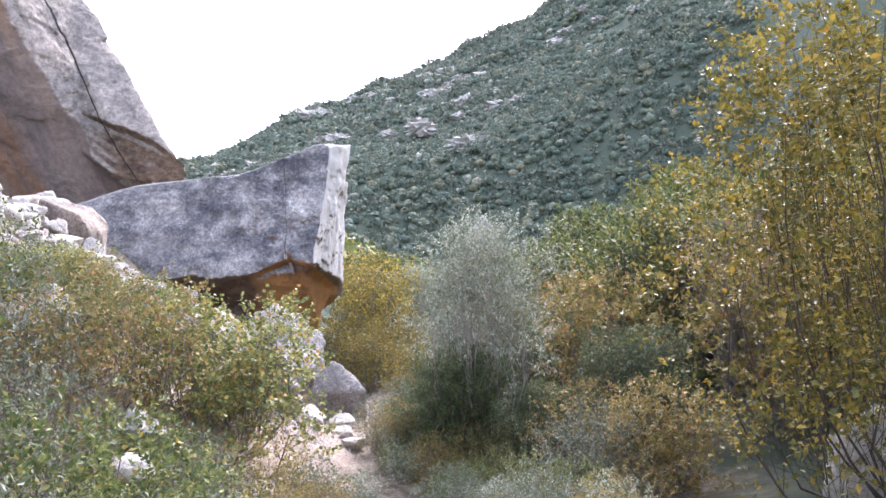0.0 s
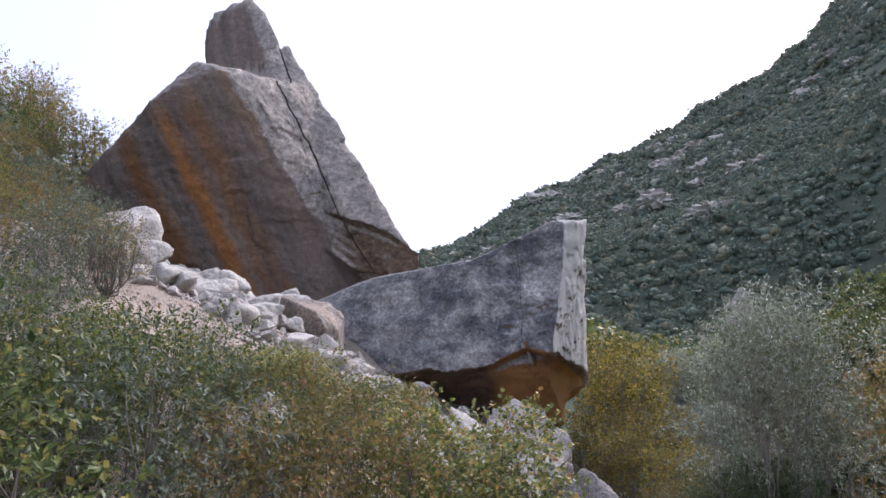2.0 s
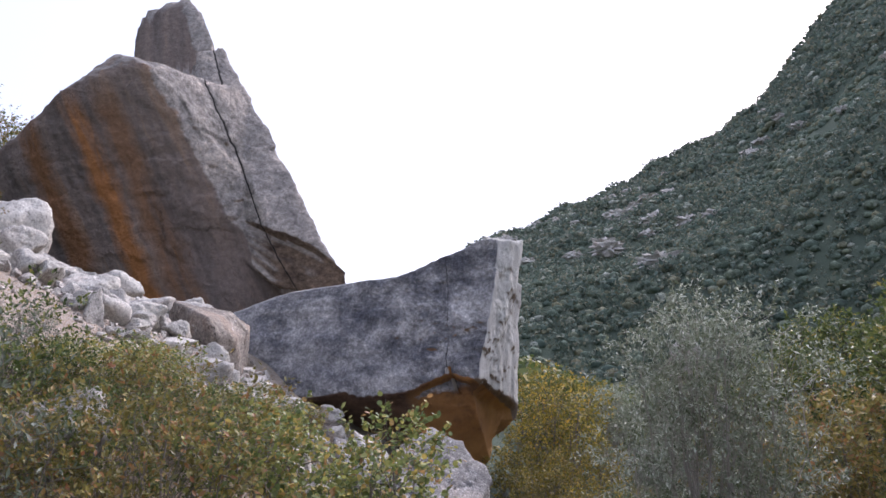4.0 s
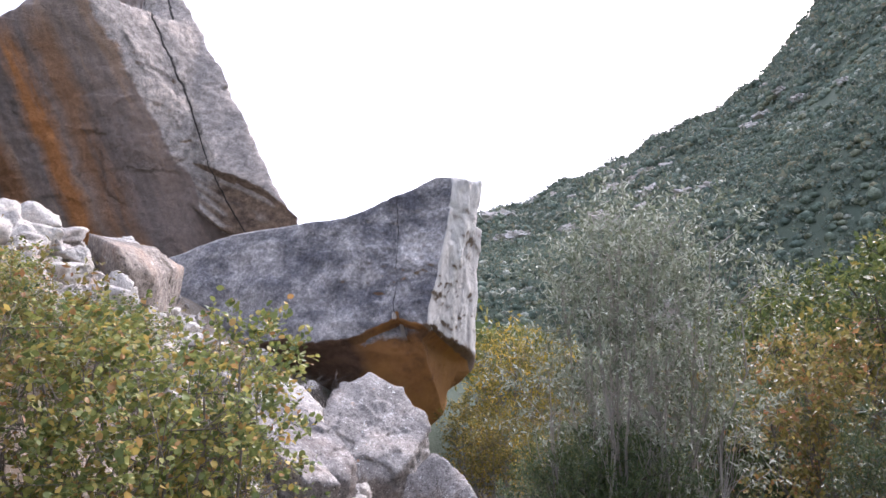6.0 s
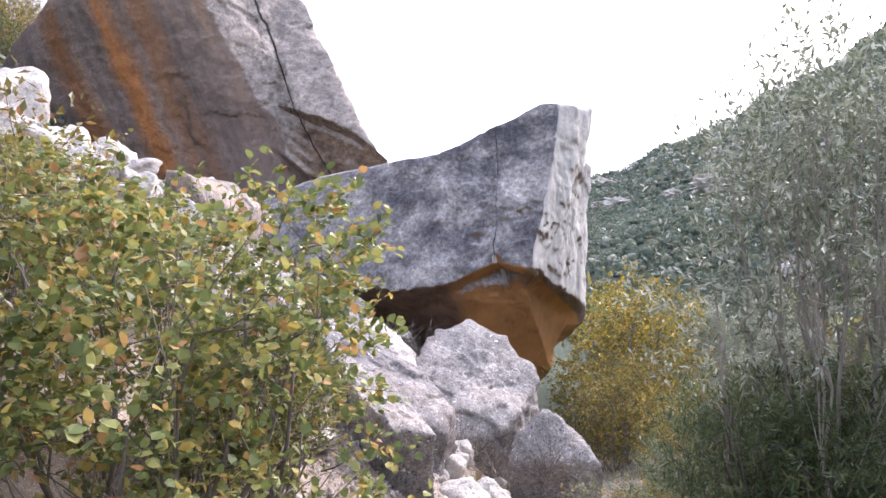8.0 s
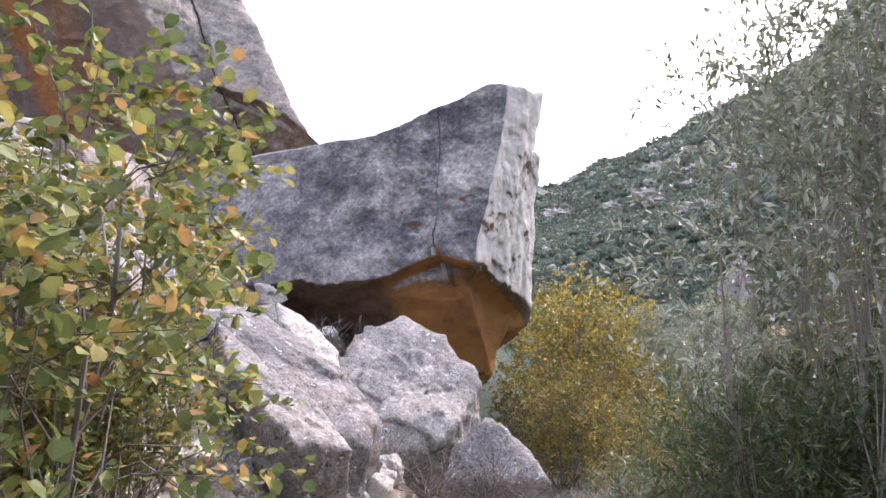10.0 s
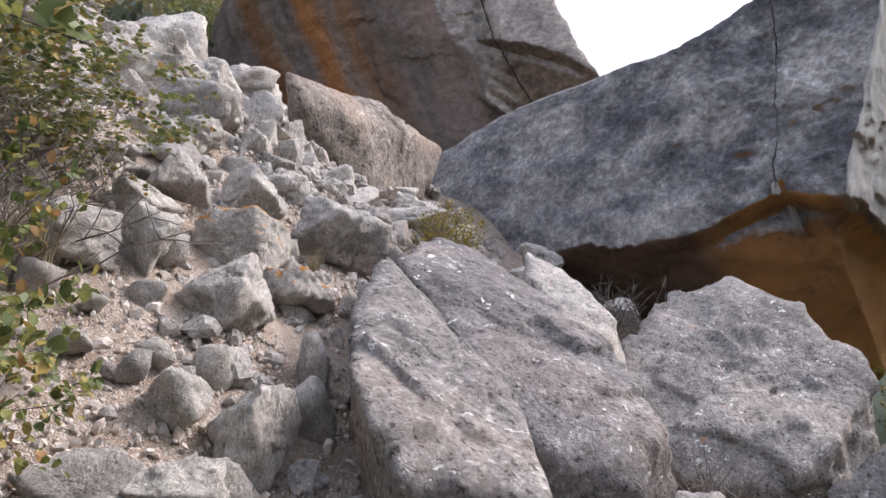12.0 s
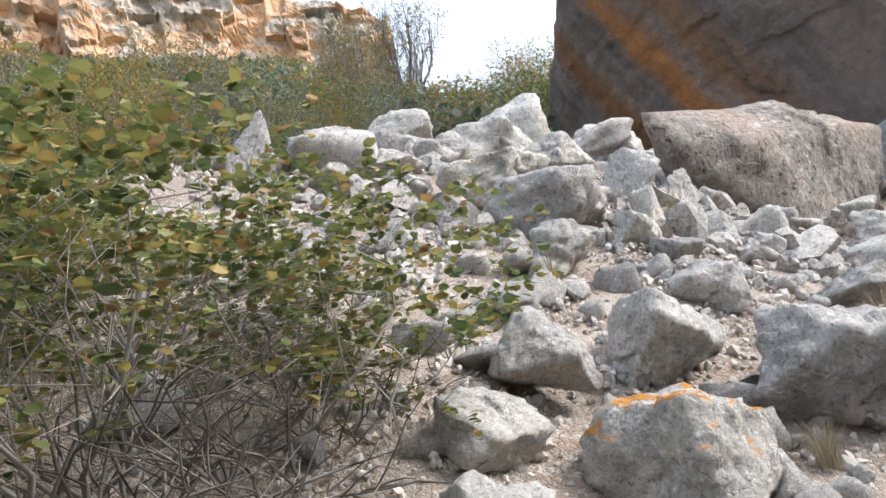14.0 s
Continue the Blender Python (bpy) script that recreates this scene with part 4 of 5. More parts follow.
def stand(ob, x, y, turn=0.0, size=1.0, sink=0.05, tall=1.0):
    ob.matrix_world = pose(x, y, float(height(x, y)) - sink, 0, 0, turn) @ Matrix.Diagonal((size, size, size * tall, 1))
    return ob


def again(ob, x, y, turn, size, label="", tall=1.0):
    scale = ob.scale.copy()
    m = pose(x, y, float(height(x, y)) - 0.05, 0, 0, turn) @ Matrix.Diagonal((size / scale.x, size / scale.y, size * tall / scale.z, 1))
    return tagged(copy_thing(ob, m), label)


SHRUBS, TREES = "shrubs along the path", "trees of the valley"
carob = stand(plant("shrub", "bushy carob shrub with rounded green and yellow leaves", "shrub", 1, 1.95, 1.35, CAROB_LEAF, (0.054, 0.043), 18, 56, 12, 0.24, bole=0.04, lobe=0.36, round_leaf=True, bare=0.06, tangle=120, group=SHRUBS), -2.7, 9.25, 0)
carob_b = stand(plant("shrub", "sprawling carob shrub with bare lower twigs", "shrub", 2, 0.9, 0.95, CAROB_LEAF, (0.027, 0.022), 34, 46, 11, 0.13, bole=0.012, lobe=0.26, low=0.22, round_leaf=True, bare=0.22, tangle=650, wood=PALE_BARK, group=SHRUBS), -4.62, 10.52, 40, 1.25, 0.05, 0.66)
olive = stand(plant("olive_tree", "slender wild olive with silvery grey-green leaves", "olive tree", 3, 4.7, 1.35, OLIVE_TREE_LEAF, (0.07, 0.022), 30, 50, 13, 0.28, low=0.36, trunk=1.2, bole=0.034, wood=PALE_BARK, lobe=0.36, group=TREES), 0.62, 11.6, 10, 0.9)
olive_bush = stand(plant("shrub", "grey-green olive shrub with narrow leaves", "shrub", 4, 1.7, 1.15, OLIVE_LEAF, (0.06, 0.021), 14, 42, 10, 0.22, bole=0.03, lobe=0.45, group=SHRUBS), -4.3, 6.3, 0, 1.05)
mastic = stand(plant("shrub", "dense green mastic shrub with small leaves", "shrub", 5, 1.3, 1.1, MASTIC_LEAF, (0.054, 0.03), 14, 42, 10, 0.18, bole=0.025, lobe=0.48, low=0.05, group=SHRUBS), -2.6, 4.9, 0)
russet = stand(plant("shrub", "russet and olive-green shrub turning brown", "shrub", 6, 1.7, 1.2, RUSSET_LEAF, (0.054, 0.028), 14, 42, 10, 0.2, bole=0.03, lobe=0.45, low=0.08, bare=0.1, group=SHRUBS), -3.6, 8.0, 0, 1.0)
yellow = stand(plant("shrub", "yellow-green shrub beside the prow boulder", "shrub", 7, 3.4, 1.5, YELLOW_LEAF, (0.095, 0.06), 16, 46, 9, 0.3, bole=0.05, lobe=0.45, low=0.08, group=SHRUBS), -2.3, 21.9, 0)
juniper = stand(plant("juniper", "dark green juniper bush with fine needles", "juniper", 8, 2.2, 1.15, DARK_LEAF, (0.085, 0.014), 20, 74, 18, 0.2, bole=0.035, wood=DARK_BARK, lobe=0.42, low=0.05, group=SHRUBS), 0.35, 11.4, 0, 0.84)
silver = stand(plant("shrub", "low silvery shrub at the path edge", "shrub", 9, 0.8, 0.65, SILVER_LEAF, (0.06, 0.022), 10, 34, 10, 0.16, bole=0.014, lobe=0.45, low=0.05, group=SHRUBS), -2.0, 3.2, 0)
big_tree = stand(plant("oak_tree", "spreading oak with yellowing leaves down to the ground", "tree", 10, 5.4, 2.3, YELLOW_LEAF, (0.07, 0.042), 36, 74, 13, 0.36, bole=0.028, lobe=0.36, low=0.05, wood=DARK_BARK, bare=0.05, group=TREES), 4.3, 7.0, 0)
mid_tree = stand(plant("oak_tree", "rounded oak with green and yellow foliage", "tree", 11, 4.2, 1.9, MASTIC_LEAF, (0.13, 0.08), 18, 50, 9, 0.36, bole=0.09, lobe=0.4, low=0.1, wood=DARK_BARK, group=TREES), 4.9, 16.5, 0)
rust_tree = stand(plant("shrub", "ochre-yellow shrub among green trees", "shrub", 12, 2.7, 1.7, RUSSET_LEAF, (0.1, 0.055), 16, 56, 10, 0.3, bole=0.05, lobe=0.42, low=0.05, group=SHRUBS), 3.2, 15.0, 0)
bare_tree = stand(plant("oak_tree", "grey half-bare tree with thin twigs", "tree", 13, 4.0, 1.6, RUSSET_LEAF, (0.06, 0.035), 18, 60, 8, 0.4, bole=0.09, lobe=0.4, low=0.2, trunk=0.5, bare=0.6, group=TREES), 5.6, 13.6, 0)

again(carob_b, -5.35, 9.75, 150, 1.25, tall=0.62)
again(carob, -2.85, 10.15, 200, 0.45, "small carob shrub with rounded leaves at the trail edge", 1.2)
for x, y, turn, size in ((-2.1, 6.2, 70, 0.8), (-3.9, 4.6, 130, 1.15), (-5.4, 8.0, 200, 0.85), (-3.2, 3.3, 250, 0.8), (-1.8, 4.2, 320, 0.6), (-3.0, 6.9, 10, 0.75), (-4.9, 6.9, 45, 1.05), (-5.0, 5.8, 15, 0.95), (-6.0, 7.8, 75, 0.65), (-5.1, 9.0, 155, 0.6), (-4.2, 8.6, 255, 0.85), (-6.6, 6.6, 335, 0.75), (-5.6, 7.0, 95, 0.85)):
    again(mastic, x, y, turn, size)
for x, y, turn, size in ((-3.3, 5.6, 90, 0.8), (-5.8, 9.0, 140, 0.42), (-2.5, 7.3, 210, 0.6), (-5.4, 4.9, 300, 0.75), (1.7, 9.0, 10, 0.7)):
    again(olive_bush, x, y, turn, size)
for x, y, turn, size in ((-1.95, 7.7, 60, 0.62), (-4.6, 9.2, 160, 0.62), (1.9, 10.4, 30, 0.8), (-3.9, 7.2, 290, 0.8), (1.5, 6.6, 200, 0.5)):
    again(russet, x, y, turn, size)
for x, y, turn, size in ((-2.05, 18.1, 80, 0.5), (-2.9, 19.9, 200, 0.55), (-1.2, 19.2, 20, 0.6), (-2.6, 24.5, 220, 1.0), (-6.6, 22.4, 100, 0.8), (-0.9, 16.9, 10, 0.45), (-5.35, 14.35, 30, 0.2)):
    again(yellow, x, y, turn, size)
for x, y, turn, size in ((-1.2, 26.5, 40, 0.95), (0.6, 29, 120, 1.0), (0.0, 20.6, 200, 0.62), (0.9, 23.2, 310, 0.75)):
    again(olive, x, y, turn, size, tall=0.7)
for x, y, turn, size in ((0.1, 12.2, 200, 0.85), (2.2, 17.5, 60, 1.0), (1.45, 11.5, 140, 0.6), (2.9, 11.5, 220, 0.9)):
    again(juniper, x, y, turn, size)
for x, y, turn, size in ((3.2, 21.5, 50, 0.9), (6.5, 20.5, 110, 1.1), (5.2, 27, 180, 1.1), (8.5, 25.5, 230, 1.3), (1.4, 33, 20, 0.8), (-3.5, 33, 300, 0.8), (7.4, 14.4, 340, 1.1), (10.5, 31, 80, 1.3), (12, 22, 10, 1.3)):
    again(mid_tree, x, y, turn, size)
for x, y, turn, size in ((5.4, 11.2, 50, 1.1), (4.2, 19.0, 140, 1.0), (2.2, 19.6, 200, 0.85), (7.2, 17.4, 260, 1.2), (2.7, 9.3, 300, 0.5), (9.5, 19.5, 330, 1.2)):
    again(rust_tree, x, y, turn, size)
for x, y, turn, size in ((-2.4, 2.5, 100, 0.9), (1.6, 7.6, 280, 0.8), (1.4, 4.6, 40, 0.6)):
    again(silver, x, y, turn, size)
HERBS = "low herbs on the overgrown trail"
for k, (x, y, size) in enumerate(((-0.45, 6.1, 0.45), (0.25, 6.9, 0.5), (-0.75, 7.6, 0.5), (0.2, 8.0, 0.42), (-0.15, 9.0, 0.45), (0.05, 9.9, 0.5), (-0.9, 8.6, 0.4), (-0.55, 10.6, 0.5), (0.45, 5.6, 0.35), (-0.7, 11.3, 0.5), (-0.1, 3.1, 0.5), (-0.75, 3.3, 0.55), (0.35, 3.7, 0.5), (-0.3, 4.0, 0.5), (-0.9, 4.4, 0.6), (0.75, 4.3, 0.55), (-0.25, 4.9, 0.45), (-0.6, 5.4, 0.5), (0.1, 5.7, 0.42), (0.6, 3.0, 0.5), (0.9, 5.2, 0.5))):
    tagged(again(silver, x, y, 83 * k, size), "low grey-green herb on the stony trail", group=HERBS)
for k, (x, y, size) in enumerate(((-1.0, 12.3, 0.5), (-0.7, 13.2, 0.5), (-1.35, 13.7, 0.45), (-0.35, 12.4, 0.45), (-0.3, 13.6, 0.5), (0.2, 14.3, 0.6), (-0.15, 10.35, 0.42), (0.25, 9.5, 0.4), (-1.0, 15.0, 0.5))):
    tagged(again((russet, mastic, olive_bush)[k % 3], x, y, 97 * k, size), "low grey-green and russet scrub in the stream bed", group=HERBS)
rnd = random.Random(61)
for k in range(46):
    x, y = rnd.uniform(-1.7, 1.3), rnd.uniform(6.0, 13.5)
    if clear_of_path(x, y, 0.55) and -x < 1.6:
        ob = again((russet, silver, mastic, olive_bush)[k % 4], x, y, 71 * k, (0.27, 0.6, 0.32, 0.3)[k % 4])
        tagged(ob, "low mixed herb and seedling scrub on the trail", group=HERBS)
for x, y, turn, size in ((-7.4, 8.3, 10, 0.32), (-6.3, 7.3, 120, 0.6), (-8.2, 8.6, 230, 0.3), (-5.9, 6.0, 310, 0.8)):
    again(olive_bush, x, y, turn, size)
ABOVE = "bushes on the slope above the scree"
for k, (x, y, size) in enumerate(((-8.4, 9.9, 0.6), (-9.6, 10.9, 0.65), (-9.8, 9.2, 0.8), (-11.4, 11.6, 0.7), (-11.6, 10.2, 0.8), (-8.8, 8.6, 0.7), (-13.2, 13.0, 0.8), (-13.2, 11.4, 0.9), (-15.0, 13.6, 0.9), (-7.4, 9.2, 0.5), (-10.6, 8.0, 0.9),
                                  (-7.5, 8.6, 0.7), (-15.2, 12.2, 1.0), (-17.2, 15.2, 1.0), (-17.0, 13.0, 1.1), (-13.0, 9.0, 1.1), (-19.0, 16.4, 1.1))):
    tagged(again((russet, olive_bush, mastic, russet, bare_tree)[k % 5], x, y, 61 * k, size * (0.62 if k % 5 == 4 else 1.0)), group=ABOVE)
LOW = "low bushes beside the stream bed"
for k, (x, y, size) in enumerate(((-1.3, 7.4, 0.4), (-1.5, 8.4, 0.4), (-1.8, 9.4, 0.36), (-1.15, 8.2, 0.3), (-1.15, 3.7, 0.42), (1.15, 3.6, 0.45), (-1.0, 5.0, 0.4), (0.95, 6.9, 0.4), (-1.1, 6.0, 0.42), (1.0, 4.6, 0.38), (0.85, 7.7, 0.45), (0.75, 9.3, 0.5), (0.45, 10.7, 0.45), (-0.1, 11.7, 0.5), (1.2, 6.3, 0.5), (-1.35, 6.7, 0.42), (-1.5, 5.3, 0.45), (1.3, 5.4, 0.42), (-0.7, 12.7, 0.5), (0.1, 13.3, 0.6),
                                 (-0.9, 14.4, 0.5), (-0.6, 15.6, 0.6), (0.5, 16.6, 0.8), (1.3, 8.4, 0.55), (-0.4, 18.0, 0.7))):
    tagged(again((russet, olive_bush, mastic)[k % 3], x, y, 77 * k, size), group=LOW)
for k, (x, y, size) in enumerate(((-21.5, 21.5, 1.5), (-23.0, 22.6, 1.7), (-24.6, 22.0, 1.7), (-26.2, 22.8, 1.8), (-25.0, 20.4, 1.5), (-27.6, 21.4, 1.7), (-29.5, 22.5, 1.7), (-22.5, 20.0, 1.3))):
    tagged(again((russet, mastic, russet)[k % 3], x, y, 53 * k, size, "ochre and green bush on the slope above the boulder"), group=ABOVE)
again(bare_tree, 7.8, 18.0, 120, 1.2)
again(bare_tree, -31.0, 17.2, 200, 1.45, "dark half-bare tree on the skyline")
again(bare_tree, -34.0, 15.0, 20, 1.2, "dark half-bare tree on the skyline")
again(bare_tree, -27.0, 24.5, 70, 1.0, "dark half-bare tree on the skyline")
again(big_tree, 7.0, 9.5, 120, 1.0)


def clumps(name, label, spots, seed, tris, material, leaf):
    """Far scrub: uneven crowns, each a burst of leaf sprays round a few centres."""
    rnd = np.random.RandomState(seed)
    verts, faces = [], []
    k = 0
    for x, y, z, r in spots:
        cores = rnd.normal(0, 0.45, (4, 3)) * (1, 1, 0.5) * r + (x, y, z + r * 0.45)
        n = tris
        c = cores[rnd.randint(0, 4, n)]
        d = rnd.normal(0, 1, (n, 3))
        d /= np.linalg.norm(d, axis=1)[:, None]
        p = c + d * (1, 1, 0.8) * r * rnd.uniform(0.45, 0.75, (n, 1))
        a = np.cross(d, rnd.normal(0, 1, (n, 3)))
        a /= np.linalg.norm(a, axis=1)[:, None]
        b = np.cross(d, a) + d * rnd.uniform(-0.7, 0.7, (n, 1))
        s = r * leaf * rnd.uniform(0.6, 1.3, (n, 1))
        q = np.stack([p + a * s, p + b * s, p - a * s * 0.9, p - b * s], 1).reshape(-1, 3)
        verts.append(q)
        faces.append(np.arange(k, k + 4 * n).reshape(-1, 4))
        k += 4 * n
    me = mesh_of(name, np.concatenate(verts).tolist(), np.concatenate(faces).tolist(), material)
    ob = new(name, me)
    return tagged(ob, label, "scrub", kind="stuff")


def scatter(seed, count, az_range, r_range, size):
    rnd = random.Random(seed)
    out = []
    while len(out) < count:
        a = radians(rnd.uniform(*az_range))
        r = math.sqrt(rnd.uniform(r_range[0] ** 2, r_range[1] ** 2))
        x, y = -math.sin(a) * r, math.cos(a) * r
        if noise.noise(Vector((x * 0.02, y * 0.02, seed))) < -0.62:
            continue
        d = math.hypot(x + 4, y - 11)
        k, f = (0.09, 1.0) if d < 40 else (min(6.0, 0.09 + (d - 40) * 0.03), 0.03)
        out.append((x, y, float(height(x, y)) + k * lump(x * f, y * f), rnd.uniform(*size)))
    return out


def mounds(name, label, spots, seed, sub, material):
    """Far bushes as uneven leafy mounds."""
    rnd = np.random.RandomState(seed)
    u, f = sphere(sub)
    f = np.array(f)
    verts, faces = [], []
    for k, (x, y, z, r) in enumerate(spots):
        jag = rnd.uniform(0.84, 1.14, len(u))
        q = u * jag[:, None] * (r * rnd.uniform(0.8, 1.2), r * rnd.uniform(0.8, 1.2), r * rnd.uniform(0.6, 0.9)) + (x, y, z + r * 0.2)
        verts.append(q)
        faces.append(f + k * len(u))
    ob = new(name, mesh_of(name, np.concatenate(verts).tolist(), np.concatenate(faces).tolist(), material, True))
    return tagged(ob, label, "scrub", kind="stuff")


def hazed_scrub_leaf():
    m = Mat("hazed_rounded_scrub", 0.9, 0.1)
    # bluish tints carry the haze over the far hill in the base colour
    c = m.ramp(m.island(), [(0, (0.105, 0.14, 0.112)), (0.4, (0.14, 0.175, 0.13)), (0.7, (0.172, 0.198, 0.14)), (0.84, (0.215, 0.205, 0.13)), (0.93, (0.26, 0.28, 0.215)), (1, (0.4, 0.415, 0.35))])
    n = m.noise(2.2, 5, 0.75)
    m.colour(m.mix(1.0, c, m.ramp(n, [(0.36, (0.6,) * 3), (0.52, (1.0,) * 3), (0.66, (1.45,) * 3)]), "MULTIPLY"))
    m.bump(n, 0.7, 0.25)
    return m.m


HAZY_SCRUB = hazed_scrub_leaf()
mounds("near_hill_scrub", "rounded dark green scrub on the lower hillside", scatter(1, 5000, (-24, 24), (58, 150), (0.35, 0.9)), 1, 1, HAZY_SCRUB)
mounds("far_scrub", "dense dark green scrub over the far hillside", scatter(4, 9000, (-24, 26), (140, 335), (0.5, 1.4)), 4, 1, HAZY_SCRUB)
clumps("hill_sprays", "ragged bush tops on the lower hillside", scatter(8, 6500, (-24, 24), (58, 150), (0.45, 1.2)), 8, 30, HAZY_LEAF, 0.19)
clumps("far_sprays", "ragged bush tops on the far hillside", scatter(18, 12500, (-24, 26), (140, 335), (0.6, 1.8)), 18, 14, HAZY_LEAF, 0.27)
clumps("valley_scrub", "mixed green bushes filling the valley floor", scatter(2, 500, (-45, 24), (34, 70), (0.7, 1.7)), 2, 75, MASTIC_LEAF, 0.15)
clumps("slope_scrub", "grey-green bushes on the slope above the scree", scatter(3, 520, (36, 112), (20, 85), (0.5, 1.1)), 3, 130, OLIVE_LEAF, 0.11)
clumps("ochre_scrub", "ochre and brown bushes on the slope above the scree", scatter(5, 400, (36, 112), (20, 85), (0.5, 1.15)), 5, 130, RUSSET_LEAF, 0.11)
clumps("green_scrub", "green bushes on the slope above the scree", scatter(6, 300, (36, 112), (22, 85), (0.5, 1.1)), 6, 130, MASTIC_LEAF, 0.11)


def cliff():
    """The orange rock wall on the skyline above the scree."""
    n, h = 220, 60
    verts, faces = [], []
    for i in range(n):
        a = radians(78.3 + 41 * i / (n - 1))
        rise = 16.0 + 12.0 * float(ease(2, 26, i * 40 / n)) + 3.0 * noise.noise(Vector((i * 0.07, 4, 0)))
        for j in range(h):
            t = j / (h - 1)
            r = 100 - 2 * t
            x, y = -math.sin(a) * r - 2.7, math.cos(a) * r + 11.2
            z = 51 + (rise + 3) * t - 3.0 * float(ease(4, 0, i * 40 / n)) * t
            v = Vector((x, y, z * 0.8)) + Vector((1, 1, 1)) * 2.5 * noise.noise(Vector((x, y, z)) * 0.12)
            d = 2.0 * noise.cell(v * 0.13) + 1.2 * noise.cell(v * 0.33 + Vector((9, 0, 0))) + 0.9 * noise.fractal(Vector((x, y, z)) * 0.3, 0.8, 2.1, 5) + 3.0 * t + 30 * max(0.0, t - 0.93)
            verts.append((x - d * math.sin(a), y + d * math.cos(a), z))
    for i in range(n - 1):
        for j in range(h - 1):
            k = i * h + j
            faces.append((k, k + h, k + h + 1, k + 1))
    ob = new("cliff", mesh_of("cliff", verts, faces, CLIFF))
    return tagged(ob, "banded orange and white limestone cliff on the skyline", "cliff", kind="structure")


cliff()


def outcrops():
    """Pale limestone ledges showing through the far scrub."""
    rnd = random.Random(77)
    u, f = sphere(3)
    verts, faces = [], []
    spots = [(8.3, 12.2, 2), (8.6, 11.7, 2), (-4.6, 12, 1.0), (-3.6, 12, 0.9), (-2.6, 12, 0.8), (-6.0, 12, 0.8)]
    for _ in range(34):
        a = rnd.uniform(-16, 17)
        spots.append((a, 0, 1.0) if rnd.random() < 0.75 else (rnd.gauss(1.0, 1.5), 0, 1.2))
    for a, el, k in spots:
        r = rnd.uniform(110, 225) if not el else (236 if a > 0 else 212)
        for _ in range(5 if el else rnd.choice((1, 2, 3))):
            x, y = -math.sin(radians(a)) * r + rnd.gauss(0, 5 * k), math.cos(radians(a)) * r + rnd.gauss(0, 6 * k)
            w = rnd.uniform(1.2, 3.0) * k
            s = len(verts)
            jag = np.array([0.45 + 1.3 * abs(noise.noise(Vector(p) * 2.3 + Vector((x, y, 0)))) for p in u])
            verts += (u * jag[:, None] * (w, w * 0.7, w * 0.5) + (x, y, float(height(x, y)) + w * 0.2)).tolist()
            faces += [[i + s for i in t] for t in f]
    ob = new("far_outcrops", mesh_of("far_outcrops", verts, faces, BLOCK))
    return tagged(ob, "pale limestone outcrops in the hillside scrub", "rock", kind="stuff")


outcrops()


def grass_tuft(seed, tall, blades):
    """A tuft of dry grass: thin bent blades from one root."""
    rnd = random.Random(seed)
    verts, faces = [], []
    for _ in range(blades):
        a, lean = rnd.uniform(0, 2 * math.pi), rnd.uniform(0.15, 0.8)
        d = Vector((math.cos(a), math.sin(a), 0))
        side = Vector((-d.y, d.x, 0)) * 0.003
        h = tall * rnd.uniform(0.5, 1.1)
        o = d * rnd.uniform(0, 0.06)
        k = len(verts)
        for s in range(4):
            f = s / 3
            p = o + d * (lean * h * f * f) + Vector((0, 0, h * f * (1 - 0.25 * lean * f)))
            verts += [tuple(p - side * (1 - 0.8 * f)), tuple(p + side * (1 - 0.8 * f))]
        faces += [(k + 2 * s, k + 2 * s + 1, k + 2 * s + 3, k + 2 * s + 2) for s in range(3)]
    return mesh_of("grass_tuft", verts, faces, DRY)


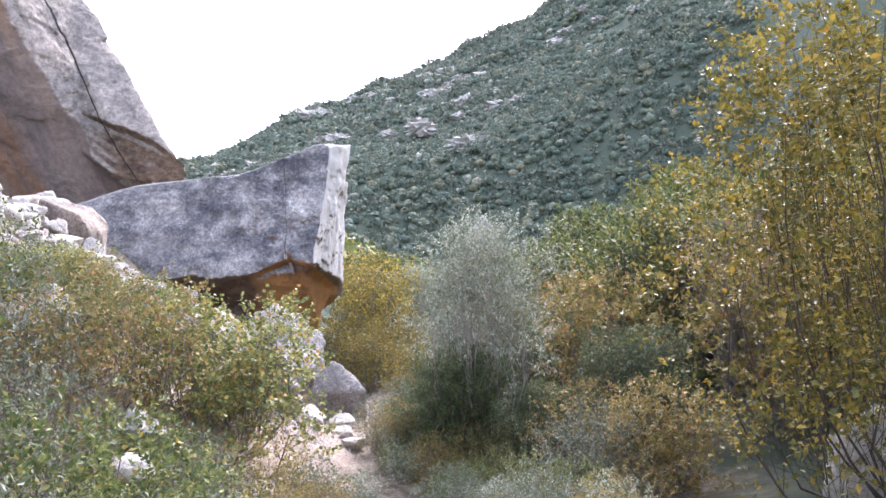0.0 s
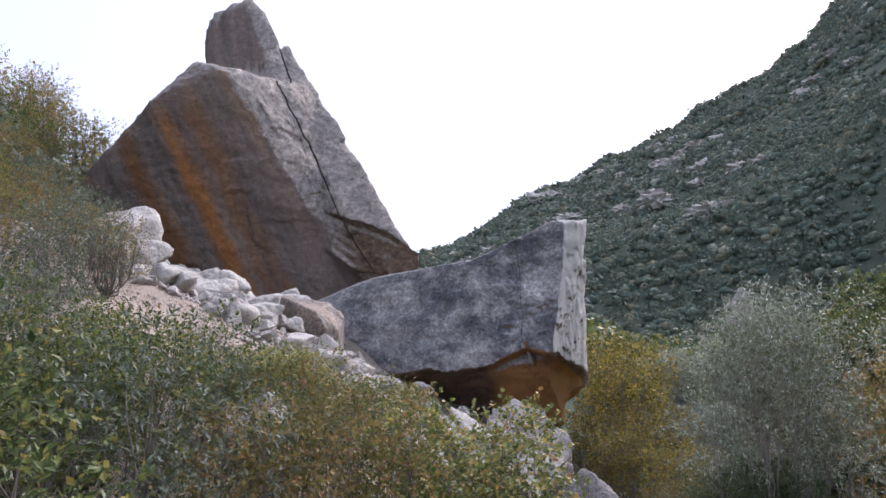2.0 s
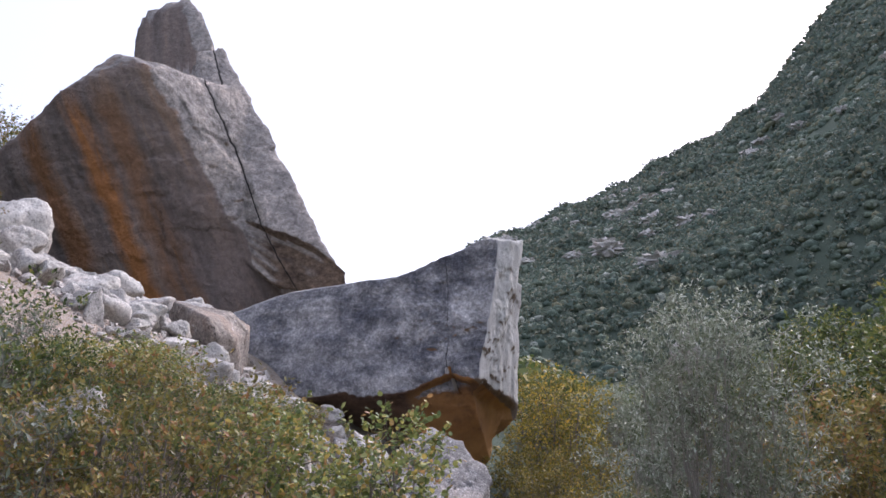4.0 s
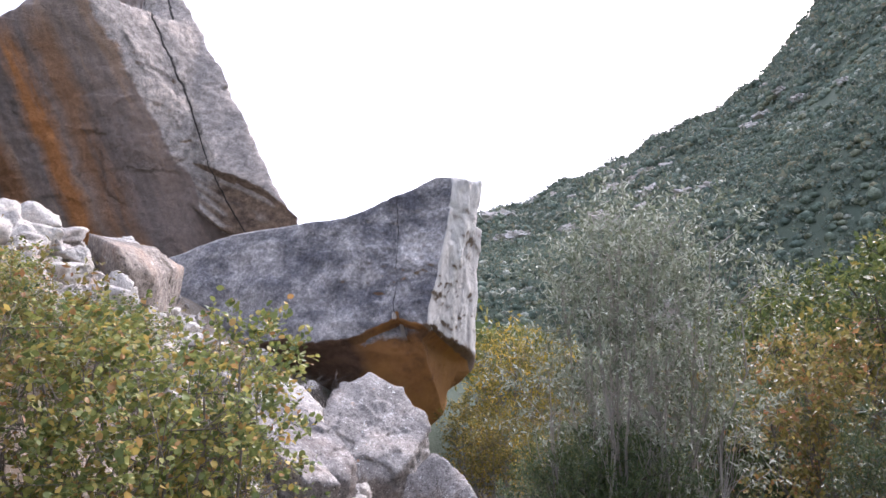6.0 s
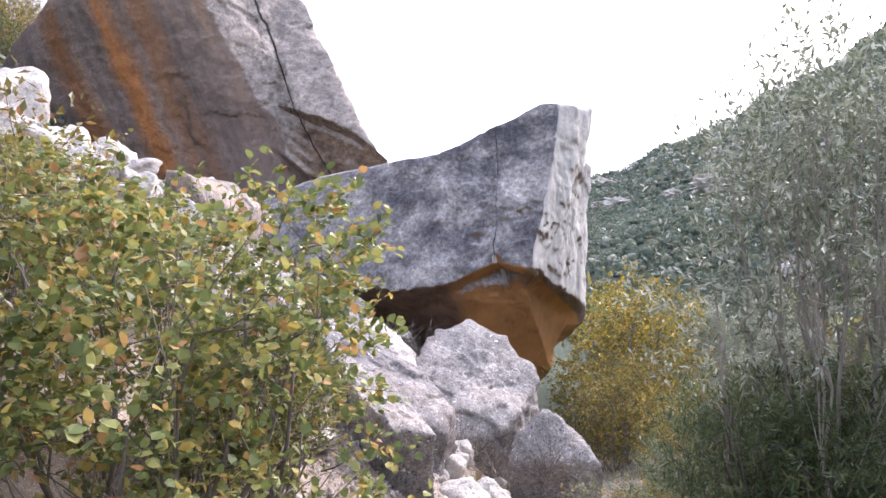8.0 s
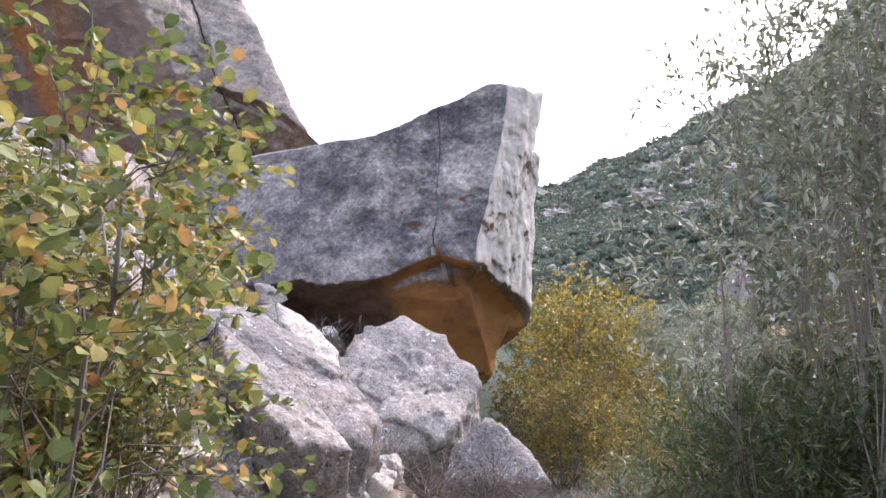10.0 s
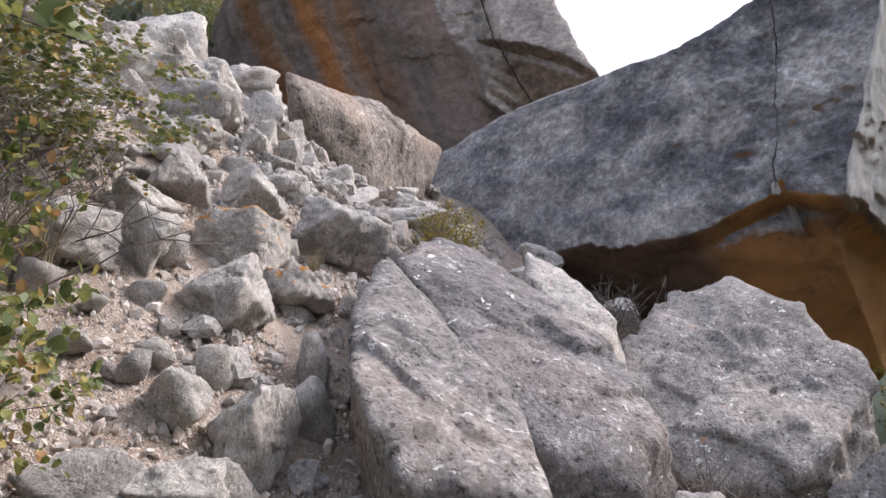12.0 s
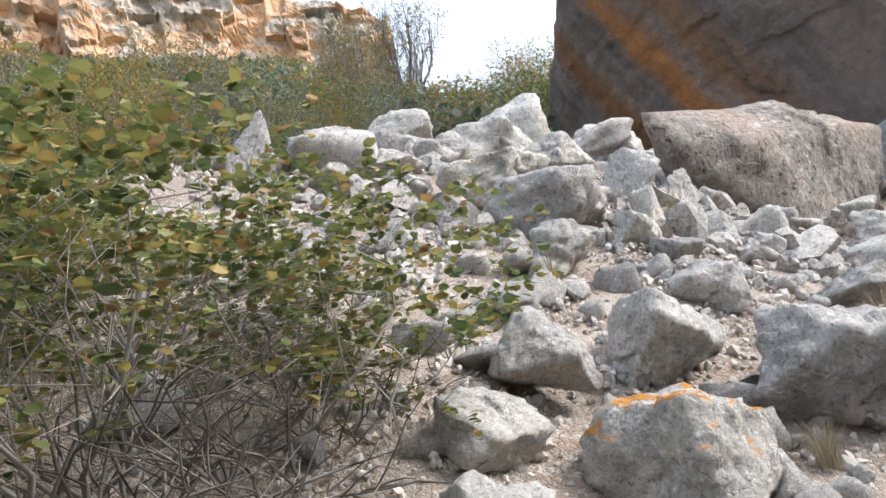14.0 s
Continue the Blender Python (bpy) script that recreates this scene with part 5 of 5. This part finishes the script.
TUFTS = [grass_tuft(k, 0.3, 110) for k in range(3)]
for k, (x, y, size) in enumerate(((-3.75, 10.75, 1.1), (-3.55, 10.55, 1.2), (-3.9, 10.95, 0.9), (-3.35, 10.4, 1.1), (-4.1, 13.05, 0.8), (-3.75, 12.85, 0.6), (-5.0, 13.3, 0.8), (-3.1, 14.35, 0.9), (-2.9, 14.2, 0.7), (-4.6, 15.6, 0.9),
                                  (-5.35, 12.1, 0.5), (-6.0, 13.1, 0.7), (-4.35, 12.35, 0.5))):
    ob = new("grass_tuft", TUFTS[k % 3])
    ob.matrix_world = pose(x, y, float(height(x, y)) + 0.02, 0, 0, 50 * k) @ Matrix.Diagonal((size, size, size, 1))
    tagged(ob, "dry straw-coloured grass tuft between stones", "grass", "dry grass tufts")


def dry_stems(seed):
    """The forked stems of a dead shrub, one mesh each."""
    rnd = random.Random(seed)
    stems = []
    for _ in range(16):
        verts, faces = [], []
        pts = limb(rnd, Vector((rnd.gauss(0, 0.05), rnd.gauss(0, 0.05), -0.05)), Vector((rnd.gauss(0, 0.6), rnd.gauss(0, 0.6), 1)), rnd.uniform(0.35, 0.7), 0.16, 0.0, 6)
        tube(verts, faces, pts, 0.006, 0.002, 4)
        for _ in range(4):
            o = pts[rnd.randrange(2, 6)]
            tube(verts, faces, limb(rnd, o, Vector((rnd.gauss(0, 1), rnd.gauss(0, 1), 0.6)), rnd.uniform(0.1, 0.28), 0.2, 0.0, 4), 0.0035, 0.0015, 3)
        stems.append(mesh_of("stem", verts, faces, GREY_BARK, True))
    return stems


TWIGS = [dry_stems(3), dry_stems(4)]
for k, (x, y, z, size) in enumerate(((-3.85, 10.75, 0.42, 1.0), (-4.15, 10.9, 0.6, 0.9), (-3.6, 10.6, 0.25, 0.9), (-4.45, 10.95, 0.8, 1.0), (-4.0, 10.55, 0.5, 1.1), (-4.6, 11.15, 0.9, 0.8), (-4.3, 10.65, 0.7, 1.1), (-4.6, 16.3, 0.55, 1.2), (-4.9, 16.0, 0.6, 1.0), (-2.75, 14.4, -0.75, 1.0), (-3.1, 14.3, -0.6, 0.9), (-5.35, 14.2, 1.1, 0.8), (-2.3, 14.9, -0.8, 0.9))):
    ob = new("dry_shrub")
    for stem in TWIGS[k % 2]:
        part("stem", stem, ob)
    ob.matrix_world = pose(x, y, z, 0, 0, 70 * k) @ Matrix.Diagonal((size, size, size, 1))
    tagged(ob, "bare grey twigs of a dead shrub among rocks", "dry shrub", "dead shrubs")
